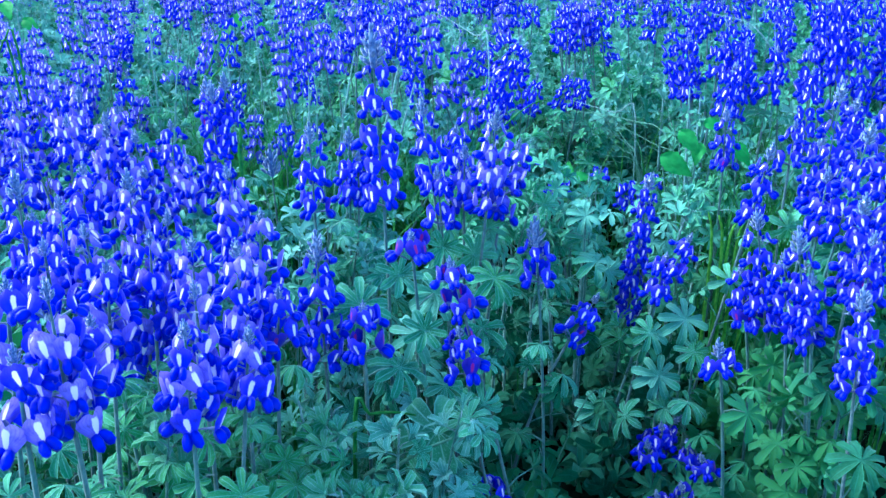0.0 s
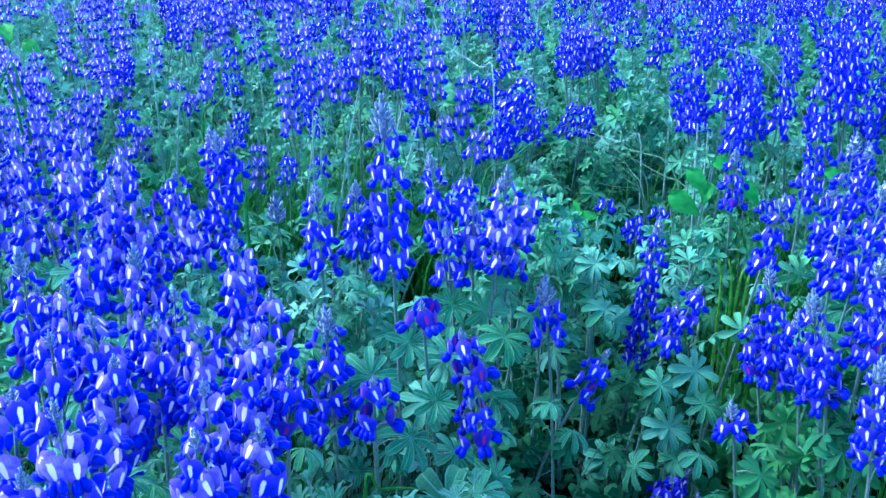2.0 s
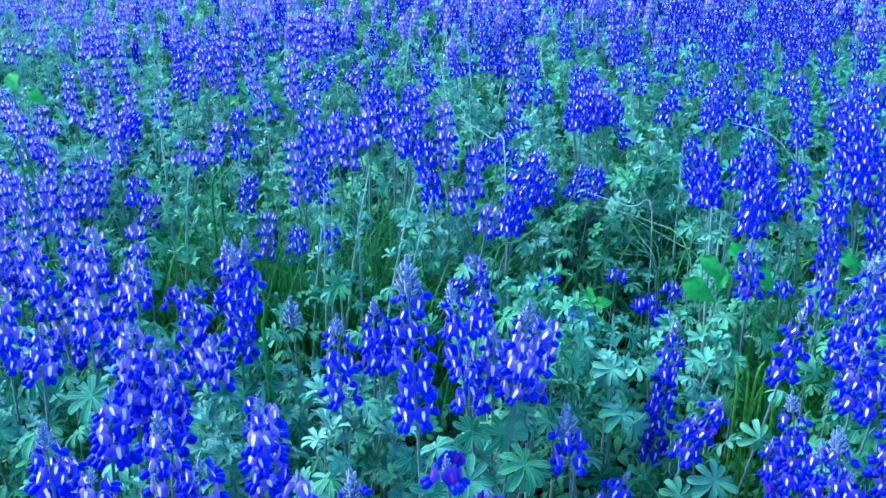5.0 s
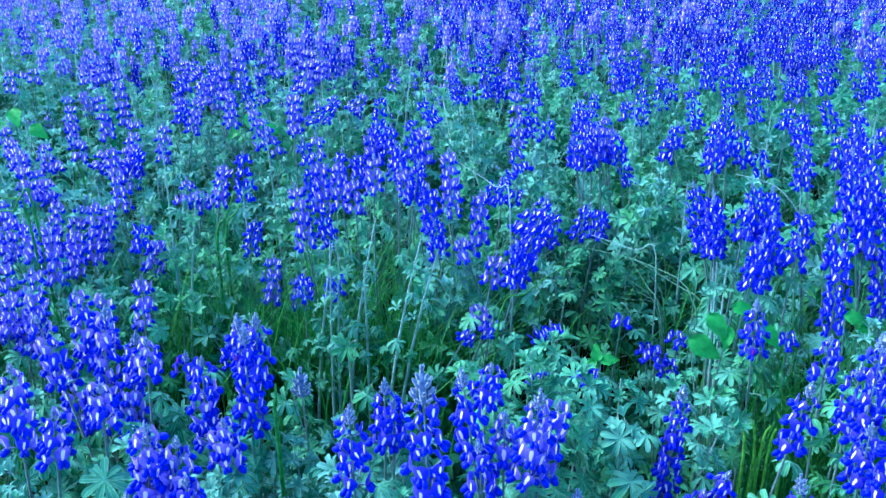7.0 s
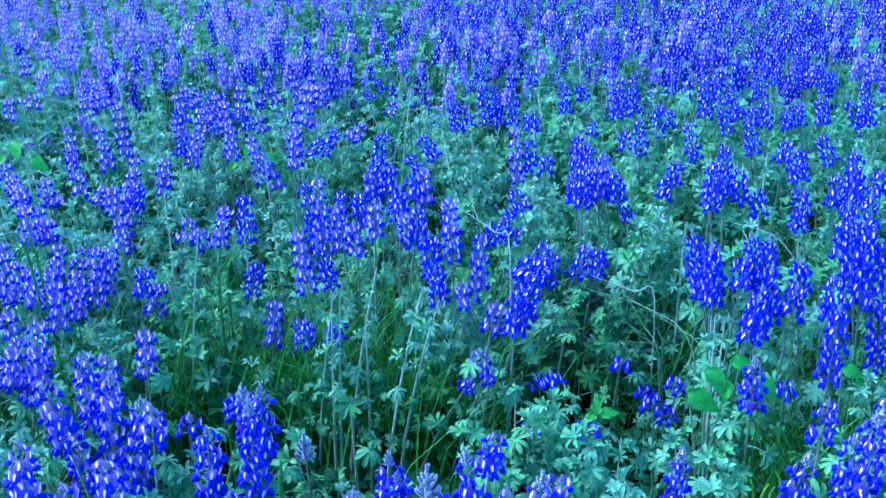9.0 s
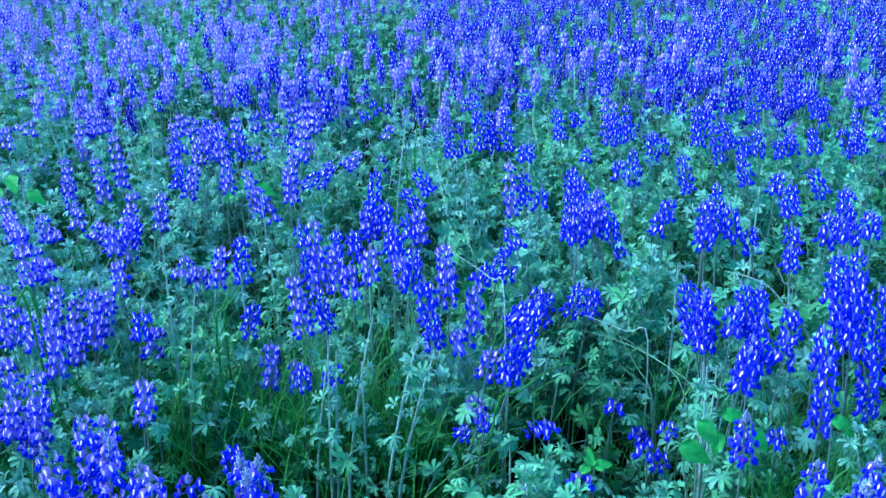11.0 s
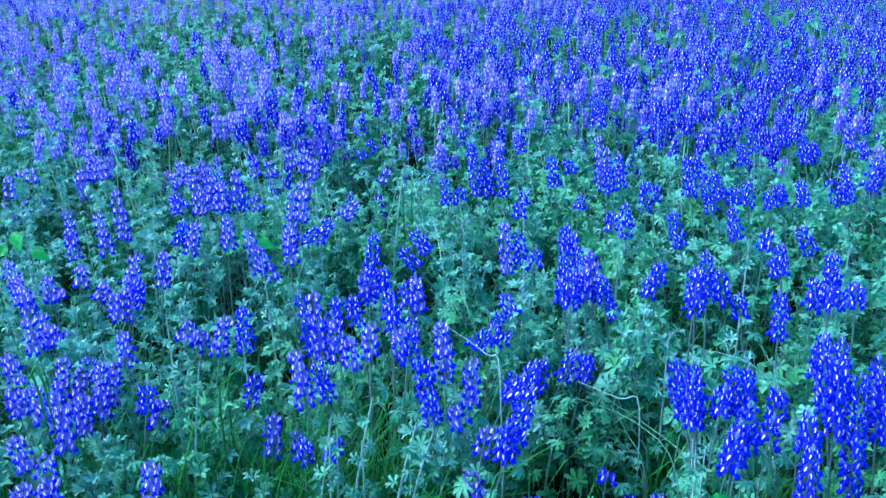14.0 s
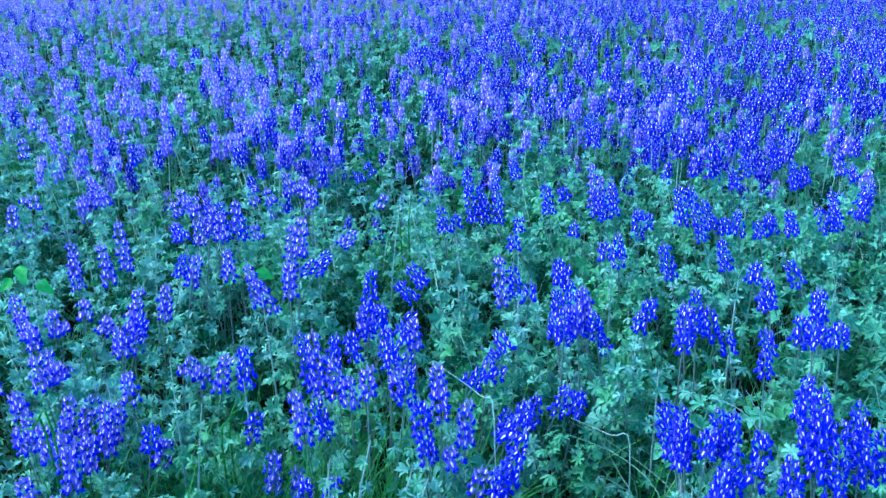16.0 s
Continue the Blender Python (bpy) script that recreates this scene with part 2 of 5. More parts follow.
class Pieces:
    """Gathers faces with their material number and texture corners, and turns them into one mesh."""

    def __init__(self):
        self.v, self.f, self.m, self.uv = [], [], [], []

    def quadgrid(self, rows, mat):
        """rows: equal lists of (place, (u, v))."""
        base, width = len(self.v), len(rows[0])
        flat = [p for r in rows for p in r]
        self.v += [tuple(p[0]) for p in flat]
        for i in range(len(rows) - 1):
            for j in range(width - 1):
                k = [i * width + j, i * width + j + 1, (i + 1) * width + j + 1, (i + 1) * width + j]
                self.f.append([base + q for q in k])
                self.m.append(mat)
                self.uv += [flat[q][1] for q in k]
        return self

    def tube(self, line, radii, sides, mat, tip=True):
        """A tapered round bar along a line of places."""
        pts = [Vector(p) for p in line]
        rows = []
        for i, p in enumerate(pts):
            way = (pts[min(i + 1, len(pts) - 1)] - pts[max(i - 1, 0)]).normalized()
            side = way.cross(Vector((0.31, 0.9, 0.3))).normalized()
            up = side.cross(way)
            rows.append([(p + radii[i] * (math.cos(a) * side + math.sin(a) * up), (a / 6.3, i)) for a in (6.28319 * k / sides for k in range(sides + 1))])
        return self.quadgrid(rows, mat)

    def pod(self, centre, axes, tilt, sides, rings, mat, aside=0.0):
        """A closed rounded body, its long axis outward (y), turned down by tilt and then aside."""
        turn = Matrix.Rotation(aside, 3, "Z") @ Matrix.Rotation(tilt, 3, "X")
        rows = []
        for i in range(rings + 1):
            a = math.pi * i / rings
            r = math.sin(a) ** 0.8 if 0 < i < rings else 0.02
            rows.append([(Vector(centre) + turn @ Vector((axes[0] * r * math.cos(b), -axes[1] * math.cos(a), axes[2] * r * math.sin(b))), (0.5, 0.5)) for b in (6.28319 * k / sides for k in range(sides + 1))])
        return self.quadgrid(rows, mat)

    def merge(self, other, m):
        """Takes over all faces of other, moved by m."""
        base = len(self.v)
        self.v += [tuple(m @ Vector(v)) for v in other.v]
        self.f += [[base + k for k in f] for f in other.f]
        self.m += other.m
        self.uv += other.uv
        return self

    def mesh(self, name, mats, smooth=True):
        me = bpy.data.meshes.new(name)
        me.from_pydata(self.v, [], self.f)
        layer = me.uv_layers.new(name="UVMap")
        layer.data.foreach_set("uv", np.array(self.uv, dtype=np.float32).ravel())
        me.polygons.foreach_set("material_index", self.m)
        me.polygons.foreach_set("use_smooth", [smooth] * len(self.f))
        for m in mats:
            me.materials.append(m)
        me.update()
        return me

    def block(self):
        """The same pieces as plain arrays, four corners a face, to repeat in a joined mesh."""
        return np.array(self.v), np.array(self.f), np.array(self.m), np.array(self.uv).reshape(-1, 4, 2)


class Mass:
    """A joined mesh of a great many small pieces."""

    def __init__(self):
        self.v, self.f, self.m, self.uv, self.n = [], [], [], [], 0

    def add(self, block, mats):
        """Repeats a block at each of the 4 x 4 matrices."""
        v, f, m, uv = block
        mats = np.asarray(mats)
        if not len(mats):
            return
        v1 = np.concatenate([v, np.ones((len(v), 1))], 1)
        out = np.einsum("nij,kj->nki", mats[:, :3, :], v1)
        k = len(mats)
        self.f.append((f[None] + (np.arange(k) * len(v))[:, None, None] + self.n).reshape(-1, 4))
        self.v.append(out.reshape(-1, 3))
        self.m.append(np.tile(m, k))
        self.uv.append(np.tile(uv, (k, 1, 1)).reshape(-1, 2))
        self.n += k * len(v)

    def thing(self, name, mats, label, category):
        v, f, m, uv = (np.concatenate(a) for a in (self.v, self.f, self.m, self.uv))
        me = bpy.data.meshes.new(name)
        me.vertices.add(len(v))
        me.vertices.foreach_set("co", v.astype(np.float32).ravel())
        me.loops.add(len(f) * 4)
        me.loops.foreach_set("vertex_index", f.astype(np.int32).ravel())
        me.polygons.add(len(f))
        me.polygons.foreach_set("loop_start", (np.arange(len(f)) * 4).astype(np.int32))
        me.polygons.foreach_set("material_index", m.astype(np.int32))
        me.polygons.foreach_set("use_smooth", np.ones(len(f), dtype=bool))
        me.uv_layers.new(name="UVMap").data.foreach_set("uv", uv.astype(np.float32).ravel())
        for mat in mats:
            me.materials.append(mat)
        me.update(calc_edges=True)
        me.validate()
        return tagged(new(name, me), label, category, kind="stuff")


def part(name, mesh, parent, m=None, label=""):
    ob = new(name, mesh)
    ob.parent = parent
    if m is not None:
        ob.matrix_local = m
    if label:
        ob["label"] = label
    return ob


# ---- flowers ----
def banner_pieces(p, cols, rows, mat):
    """The upright banner petal: a narrow flat middle with the pale mark, and two tall lobes flaring back at its sides."""
    grid = []
    folds, lean, notch = (rnd.uniform(0.7, 1.6), rnd.uniform(0.7, 1.6)), rnd.uniform(0.001, 0.0065), rnd.uniform(0.003, 0.006)
    for i in range(rows + 1):
        v = i / rows
        w = 0.0112 * min(1.0, 0.42 + 1.1 * v) * math.sqrt(max(0.2, 1 - max(0.0, (v - 0.62) / 0.42) ** 2))
        line = []
        for j in range(cols + 1):
            u = 2 * j / cols - 1
            a = max(0.0, abs(u) - 0.22)
            x, back = min(abs(u), 0.22) + math.sin(1.35 * a) / 1.35, (1 - math.cos(1.35 * a)) / 1.35
            line.append((Vector((math.copysign(x * w, u), 0.0085 - back * w * folds[u > 0] + lean * v - 0.002 * v * v, -0.002 + 0.0222 * v - 0.0025 * folds[u > 0] * u * u * v - notch * (1 - abs(u)) ** 2 * v ** 3)), (u * 0.5 + 0.5, v)))
        grid.append(line)
    return p.quadgrid(grid, mat)


def wing_pieces(p, sides, rings, mat):
    """The two rounded wings that close over the keel, hanging outward below the banner."""
    for s in (-1, 1):
        p.pod((s * 0.003, 0.0118, -0.0034), (0.0036, 0.0064, 0.0054), radians(-38), sides, rings, mat, -0.28 * s)
    return p


def calyx_pieces(p, mat):
    p.tube([(0, -0.008, -0.004), (0, 0.003, -0.0005), (0, 0.0085, 0.0)], [0.0007, 0.0012, 0.0028], 4, mat)
    return p.tube([(0, 0.006, -0.001), (0, 0.011, -0.006)], [0.0022, 0.0006], 3, mat)


def flower_meshes(name, banner_mat, wing_mat):
    whole = calyx_pieces(wing_pieces(banner_pieces(Pieces(), 4, 4, 0), 6, 4, 1), 2).mesh(name, (banner_mat, wing_mat, calyx_mat))
    lower = calyx_pieces(wing_pieces(Pieces(), 6, 4, 0), 1).mesh(name + "_lower", (wing_mat, calyx_mat))
    upper = banner_pieces(Pieces(), 6, 5, 0).mesh(name + "_banner", (banner_mat,))
    return whole, lower, upper


FLOWERS = {
    "plain": [flower_meshes("flower_plain", petal, wing) for _ in range(5)],
    "violet": [flower_meshes("flower_violet", petal_violet_lit, wing) for _ in range(5)],
    "old": [flower_meshes("flower_old", petal_old, wing) for _ in range(2)],
    "faded": [flower_meshes("flower_faded", petal_faded, wing) for _ in range(3)],
}


def spent_pieces():
    """A shut young flower, still a narrow blue bud held against the stem."""
    p = Pieces()
    p.pod((0, 0.0055, 0.0035), (0.0026, 0.0064, 0.0032), radians(42), 5, 4, 0)
    return calyx_pieces(p, 1)


young_mesh = spent_pieces().mesh("flower_young", (wing, calyx_mat))


def bud_pieces(length, radius, sides, rows, per_row):
    """The unopened top of a spike: a narrow cone of hairy pointed buds that overlap like scales."""
    p = Pieces()
    p.tube([(0, 0, -0.004), (0, 0, length * 0.5), (0, 0, length * 0.94)], [radius * 0.45, radius * 0.6, radius * 0.12], 5, 0)
    for i in range(rows):
        s = i / (rows - 1)
        n = per_row if s < 0.75 else max(3, per_row - 2)
        out = radius * (0.62 + 0.45 * math.sin(math.pi * (0.15 + 0.5 * s))) * (1 - s) ** 0.6
        for k in range(n):
            a = 6.28319 * (k + 0.5 * (i % 2)) / n + rnd.uniform(-0.15, 0.15)
            q = Pieces().pod((0, 0.0036, 0), (0.0021 - 0.0007 * s, 0.0056 - 0.0014 * s, 0.0019 - 0.0006 * s), 0.0, sides, 3 if sides > 4 else 2, 0)
            base = len(p.v)
            p.merge(q, Matrix.Rotation(a, 4, "Z") @ Matrix.Translation((0, out, length * 0.8 * s)) @ Matrix.Rotation(radians(58 + 24 * s) + rnd.uniform(-0.14, 0.1), 4, "X"))
            p.f.append([6, 7, base, base + 1])  # where the bud is grown to the axis
            p.m.append(0)
            p.uv += [(0.5, 0.5)] * 4
    return p


bud_mesh = bud_pieces(0.036, 0.0058, 5, 5, 5).mesh("bud", (bud_mat,))
small_bud_mesh = bud_pieces(0.036, 0.0062, 4, 4, 4).mesh("bud_small", (bud_mat,))


def mid_flower(p, m, banner, wings):
    """A simpler flower for whorls seen from farther off."""
    p.merge(wing_pieces(banner_pieces(Pieces(), 4, 2, banner), 4, 3, wings), m)


def whorl_mesh(name, count, turn, banner_mat, wing_mat):
    p = Pieces()
    for k in range(count):
        a = turn + 6.28319 * k / count + rnd.uniform(-0.15, 0.15)
        mid_flower(p, Matrix.Rotation(a, 4, "Z") @ Matrix.Translation((0, rnd.uniform(0.006, 0.011), rnd.uniform(-0.004, 0.004))) @ Matrix.Rotation(rnd.uniform(-0.3, 0.35), 4, "X") @ Matrix.Rotation(rnd.uniform(-0.3, 0.3), 4, "Y") @ Matrix.Scale(rnd.uniform(0.8, 1.05), 4), 0, 1)
    return p.mesh(name, (banner_mat, wing_mat))


WHORLS = {
    "plain": [whorl_mesh("whorl", (6, 5, 4, 5)[i % 4], 0.4 * i, petal_mid, wing) for i in range(9)],
    "faded": [whorl_mesh("whorl_faded", 6, 0.4 * i, petal_faded, wing) for i in range(2)],
}
WHORLS["violet"] = [whorl_mesh("whorl_violet", 5 + i % 2, 0.4 * i, petal_mid_violet_lit, wing) for i in range(5)]
WHORLS["old"] = WHORLS["plain"]


# ---- leaves ----
def spread(at, yaw, tilt, scale):
    """A pose at a place: turned about z, tipped outward, scaled."""
    return Matrix.Translation(at) @ Matrix.Rotation(yaw, 4, "Z") @ Matrix.Rotation(tilt, 4, "X") @ Matrix.Scale(scale, 4)


def leaf_pieces(count, cone, length, segments, petiole, columns=2, arc=1.0, girth=1.0, nod=-38):
    """A palmate lupine leaf: a hairy stalk rising outward (y) and leaflets spread from its end, each folded along its midrib."""
    p = Pieces()
    end = Vector((0, petiole * 0.75, petiole * 0.62))
    if petiole:
        if segments > 2:
            p.tube([(0, 0, 0), (0, petiole * 0.3, petiole * 0.36), end], [0.0012, 0.001, 0.0008], 3, 1)
        else:
            p.tube([(0, 0, 0), end], [0.0012, 0.0009], 3, 1)
    lean = Matrix.Rotation(radians(nod), 3, "X")
    for k in range(count):
        a = 6.28319 * arc * (k + 0.5) / count + rnd.uniform(-0.1, 0.1)
        size = length * (0.78 + 0.3 * abs(math.cos(a / 2 + 0.4))) * rnd.uniform(0.9, 1.08)
        tilt = cone + rnd.uniform(-0.22, 0.22)
        fold, curl = rnd.uniform(0.25, 0.65), rnd.uniform(0.35, 1.15)
        rows = []
        for i in range(segments + 1):
            v = math.sin(0.5 * math.pi * i / segments)
            w = size * girth * 0.2 * (v ** 0.75 * math.sqrt(max(0.0, 1 - v ** 5)) + (0.32 if i == segments and columns == 1 else 0.05))
            bend = tilt + curl * v * v
            along = Vector((0, math.sin(bend * 0.5 + tilt * 0.5), math.cos(bend * 0.5 + tilt * 0.5))) * size * v
            rise = Vector((0, -math.cos(bend), math.sin(bend))) * w * fold
            line = []
            for j in range(columns + 1):
                u = 2 * j / columns - 1
                line.append((end + lean @ (Matrix.Rotation(a, 3, "Z") @ (along + Vector((u * w, 0, 0)) + rise * abs(u))), (u * 0.5 + 0.5, v)))
            rows.append(line)
        p.quadgrid(rows, 0)
    return p


# leaflets, opening, length, stalk, nod: flat, cupped, and drooping like an umbrella
LEAF_SHAPES = [(9, 1.55, 0.033, 0.045, -30), (8, 1.0, 0.03, 0.04, -62), (9, 1.35, 0.036, 0.05, -38), (8, 1.95, 0.031, 0.04, -12), (8, 1.75, 0.03, 0.03, -70), (9, 1.7, 0.028, 0.05, 8)]
YOUNG_SHAPES = [(7, 0.3, 0.032, 0.012, -8), (6, 0.5, 0.034, 0.016, -40), (7, 0.75, 0.03, 0.016, -20), (8, 1.95, 0.028, 0.02, -10)]
# leaflets half shut or hanging, as the leaves show from farther off
MID_SHAPES = [(8, 0.8, 0.033, 0.045, -40), (8, 1.05, 0.03, 0.04, -62), (9, 1.15, 0.034, 0.05, -75), (8, 0.55, 0.034, 0.045, -12), (8, 1.95, 0.03, 0.03, -30), (9, 0.6, 0.03, 0.05, -20)]
leaf_meshes = [leaf_pieces(n, c, l, 4, s, girth=1.12, nod=d).mesh("leaf", (leaf_mat, stem_mat)) for n, c, l, s, d in LEAF_SHAPES]
shade_leaves = [leaf_pieces(n, c, l, 3, s, girth=1.15, nod=d).mesh("leaf_shade", (shade_leaf_mat, stem_mat)) for n, c, l, s, d in LEAF_SHAPES]
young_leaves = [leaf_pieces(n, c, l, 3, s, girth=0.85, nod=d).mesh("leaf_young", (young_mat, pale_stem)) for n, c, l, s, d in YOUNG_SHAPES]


def tuft_mesh(leaves, mats):
    """The crowded young leaves at the end of a shoot."""
    p = Pieces()
    for k in range(leaves):
        n, c, l, s, d = YOUNG_SHAPES[rnd.randrange(len(YOUNG_SHAPES))]
        p.merge(leaf_pieces(n, c, l * rnd.uniform(0.75, 1.0), 3, s, columns=2, girth=1.1, nod=d), spread((0, 0, 0.011 * k), 2.4 * k + rnd.uniform(-0.4, 0.4), rnd.uniform(-0.55, 0.25), 1.0))
    return p.mesh("leaf_tuft", mats)


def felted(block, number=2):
    """The same leaf with another material: the third for the pale young ones, the fourth for the shade-dark ones."""
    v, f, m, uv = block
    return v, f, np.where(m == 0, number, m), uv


mid_leaves = [leaf_pieces(6, c, l * 1.06, 2, s * 0.8, girth=1.6, nod=d).block() for n, c, l, s, d in MID_SHAPES]
mid_young = [felted(leaf_pieces(6, c, l, 2, s, girth=1.2, nod=d).block()) for n, c, l, s, d in YOUNG_SHAPES]
far_leaves = [leaf_pieces(5, c, l * 1.05, 2, 0, columns=1, girth=1.6, nod=d).block() for n, c, l, s, d in MID_SHAPES]
far_young = [felted(leaf_pieces(5, c, l * 1.15, 2, 0, columns=1, girth=1.2, nod=d).block()) for n, c, l, s, d in YOUNG_SHAPES]


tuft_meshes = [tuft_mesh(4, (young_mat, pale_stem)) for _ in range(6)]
green_tufts = [tuft_mesh(4, (leaf_mat, stem_mat)) for _ in range(6)]


# ---- a lupine in flower ----
def curve(a, b, c, s):
    return a * (1 - s) ** 2 + b * 2 * s * (1 - s) + c * s * s


PLACED = []


def lupine(x, y, z, dx, length, look_of="plain", detail=2, leaves=3):
    """A flowering lupine whose tip stands at (x, y, z); its spike is as long as given, and its foot lies dx aside of the tip.
    look_of: plain, violet, old, faded; young: nearly all buds; shut: buds alone."""
    state = look_of if look_of in ("young", "shut") else ""
    kind = "plain" if state else look_of
    PLACED.append((x, y, z - length))
    tip = Vector((x, y, z))
    foot = Vector((x + dx, y + rnd.uniform(-0.006, 0.006), z - length))
    way = (tip - foot).normalized()
    drop = foot.z
    root = Vector((foot.x + max(-0.14, min(0.14, -way.x / max(way.z, 0.4) * drop * 0.7)) + rnd.uniform(-0.02, 0.02), foot.y + rnd.uniform(-0.02, 0.03), -0.004))
    bend = foot - way * drop * 0.45
    words = {"plain": "blue lupine with white-spotted flowers on a hairy stem", "violet": "violet-blue lupine with light-paled, white-spotted flowers among grey-green leaves",
             "old": "blue lupine with ageing magenta-spotted flowers and hairy leaves", "faded": "pale faded violet-blue lupine with whitish flowers",
             "young": "young blue lupine with few open flowers below its buds", "shut": "unopened lupine spike with hairy blue-grey buds"}
    plant = tagged(new("lupine"), words[look_of], "lupine", "lupines in flower")
    plant.location = root
    home = Matrix.Translation(-root)
    line = [curve(root, bend, foot, s / 5) for s in range(6)] + [foot.lerp(tip, s) for s in (0.4, 0.9)]
    thick = 0.0018 if detail > 1 else 0.0019
    part("stem", Pieces().tube([p - root for p in line], [thick * 1.25, thick * 1.2, thick * 1.1, thick, thick, thick * 0.9, thick * 0.75, thick * 0.4], 6 if detail > 1 else 4, 0).mesh("stem", (spike_stem,)), plant)
    stand = way.to_track_quat("Z", "Y").to_matrix().to_4x4()
    head = {"young": 0.42, "shut": 0.6}.get(state, 0.11 if kind == "violet" else 0.2)
    head = min(max(length * head, 0.014), 0.042 if state or y < 0.9 and kind == "plain" else 0.026 if detail > 1 else 0.016)
    part("bud", bud_mesh if detail > 1 else small_bud_mesh, plant, home @ Matrix.Translation(tip - way * head) @ stand @ Matrix.Scale(head / 0.036, 4) @ Matrix.Diagonal((1.28, 1.28, 1.0, 1.0) if detail > 1 else (1.1, 1.1, 1.0, 1.0)), "blue-grey hairy unopened bud")
    room = length - head * 0.9
    step = 0.0285 if detail < 2 else 0.0255 if kind == "violet" else 0.0275
    rings = max(1, round(room / step)) if state != "shut" else 0
    spin = rnd.uniform(0, 6.28)
    for i in range(rings):
        s = (i + 0.5) / rings
        at = foot + way * (room * s)
        grow = (0.95 if detail > 1 else 0.93) * (1.04 - 0.36 * s * s)
        spin += 0.6
        if detail > 1:
            count = 5 + (i % 2) if s < 0.5 else 5
            for k in range(count):
                a = spin + 6.28319 * k / count + rnd.uniform(-0.3, 0.3)
                m = home @ Matrix.Translation(at + way * rnd.uniform(-0.0045, 0.0045)) @ stand @ Matrix.Rotation(a, 4, "Z") @ Matrix.Translation((0, rnd.uniform(0.0055, 0.01), 0)) @ Matrix.Rotation(rnd.uniform(-0.35, 0.25) + 0.4 * s, 4, "X") @ Matrix.Rotation(rnd.uniform(-0.35, 0.35), 4, "Y") @ Matrix.Rotation(rnd.uniform(-0.4, 0.4), 4, "Z") @ Matrix.Scale(grow * rnd.uniform(0.82, 1.1), 4)
                which = kind if kind != "plain" or i or rnd.random() > 0.1 else "old"
                if kind == "violet" and rnd.random() < 0.42 or kind == "old" and rnd.random() < 0.6:
                    which = "plain"
                whole, lower, upper = FLOWERS[which][rnd.randrange(len(FLOWERS[which]))]
                if i == rings - 1 and k % 3 == 0 and rings > 2:
                    part("flower", young_mesh, plant, m @ Matrix.Rotation(0.4, 4, "X"), "half-open blue flower")
                elif y < 0.78:
                    part("banner", upper, part("flower", lower, plant, m), None, "upright petal with a white streak")
                else:
                    part("flower", whole, plant, m)
        else:
            part("flower_whorl", WHORLS[kind][(i + int(x * 50)) % len(WHORLS[kind])], plant, home @ Matrix.Translation(at) @ stand @ Matrix.Rotation(spin, 4, "Z") @ Matrix.Scale(grow * rnd.uniform(0.95, 1.15), 4))
    leaves += 3 if detail > 1 else 0
    for k in range(leaves):
        s = (0.22 if detail > 1 else 0.42) + (0.74 if detail > 1 else 0.55) * (k + rnd.random()) / max(leaves, 1)
        at = curve(root, bend, foot, min(s, 0.97))
        # Lower leaves, and those at the near right, carry shade in their colour.
        kinds = shade_leaves if detail > 1 and (s < 0.55 or z < 0.36 or x > 0.2 and y < 1.0) else leaf_meshes
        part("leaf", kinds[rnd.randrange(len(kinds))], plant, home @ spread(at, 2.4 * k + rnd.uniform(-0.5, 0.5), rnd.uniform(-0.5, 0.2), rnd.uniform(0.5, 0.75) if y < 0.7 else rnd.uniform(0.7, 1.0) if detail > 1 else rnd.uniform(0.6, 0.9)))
    return plant


# ---- the ground ----
def ground_mesh():
    p = Pieces()
    marks = [-600, -150, -40, -12] + [-6 + 0.25 * i for i in range(49)] + [12, 40, 150, 600]
    rows = []
    for b in marks:
        rows.append([(Vector((a, b + 4, 0.018 * noise.noise(Vector((a * 2.1, b * 2.1, 0))) if max(abs(a), abs(b)) < 7 else 0.0)), (a, b)) for a in marks])
    p.quadgrid(rows, 0)
    for i, f in enumerate(p.f):
        a, b = (sum(p.v[k][axis] for k in f) / 4 for axis in (0, 1))
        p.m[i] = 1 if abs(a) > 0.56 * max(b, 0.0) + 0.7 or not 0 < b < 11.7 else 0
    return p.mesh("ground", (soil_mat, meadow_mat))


tagged(new("ground", ground_mesh()), "soil darkened for shade under the plants and green meadow around", "ground", kind="structure")

# Hollows where the leaves lie low: middle, half-axes, leaf height there.
HOLLOWS = [(0.3, 1.52, 0.24, 0.32, 0.03), (0.29, 0.94, 0.34, 0.27, 0.06), (0.13, 0.78, 0.13, 0.13, 0.1), (-0.44, 1.5, 0.24, 0.2, 0.07), (-0.16, 1.42, 0.26, 0.24, 0.04), (0.12, 1.25, 0.2, 0.14, 0.27), (0.42, 1.25, 0.16, 0.12, 0.26), (-0.27, 3.6, 0.16, 0.26, 0.22)]
# Stretches of green with few flowers, nearer and farther off: middle, half-axes.
GREENS = [(-1.43, 3.13, 0.16, 0.31), (-1.08, 3.46, 0.21, 0.43), (-0.47, 3.31, 0.08, 0.40), (-0.28, 3.61, 0.15, 0.60), (-0.10, 3.83, 0.06, 0.45), (0.23, 3.65, 0.22, 0.38), (0.53, 4.11, 0.11, 0.59), (0.76, 3.46, 0.10, 0.57), (0.52, 3.53, 0.09, 0.45), (0.97, 3.22, 0.16, 0.32), (1.13, 3.05, 0.07, 0.41), (1.95, 4.03, 0.10, 0.60), (-1.87, 4.03, 0.15, 0.53), (1.32, 2.98, 0.12, 0.26), (-0.69, 3.09, 0.09, 0.25), (0.06, 3.15, 0.13, 0.31)]
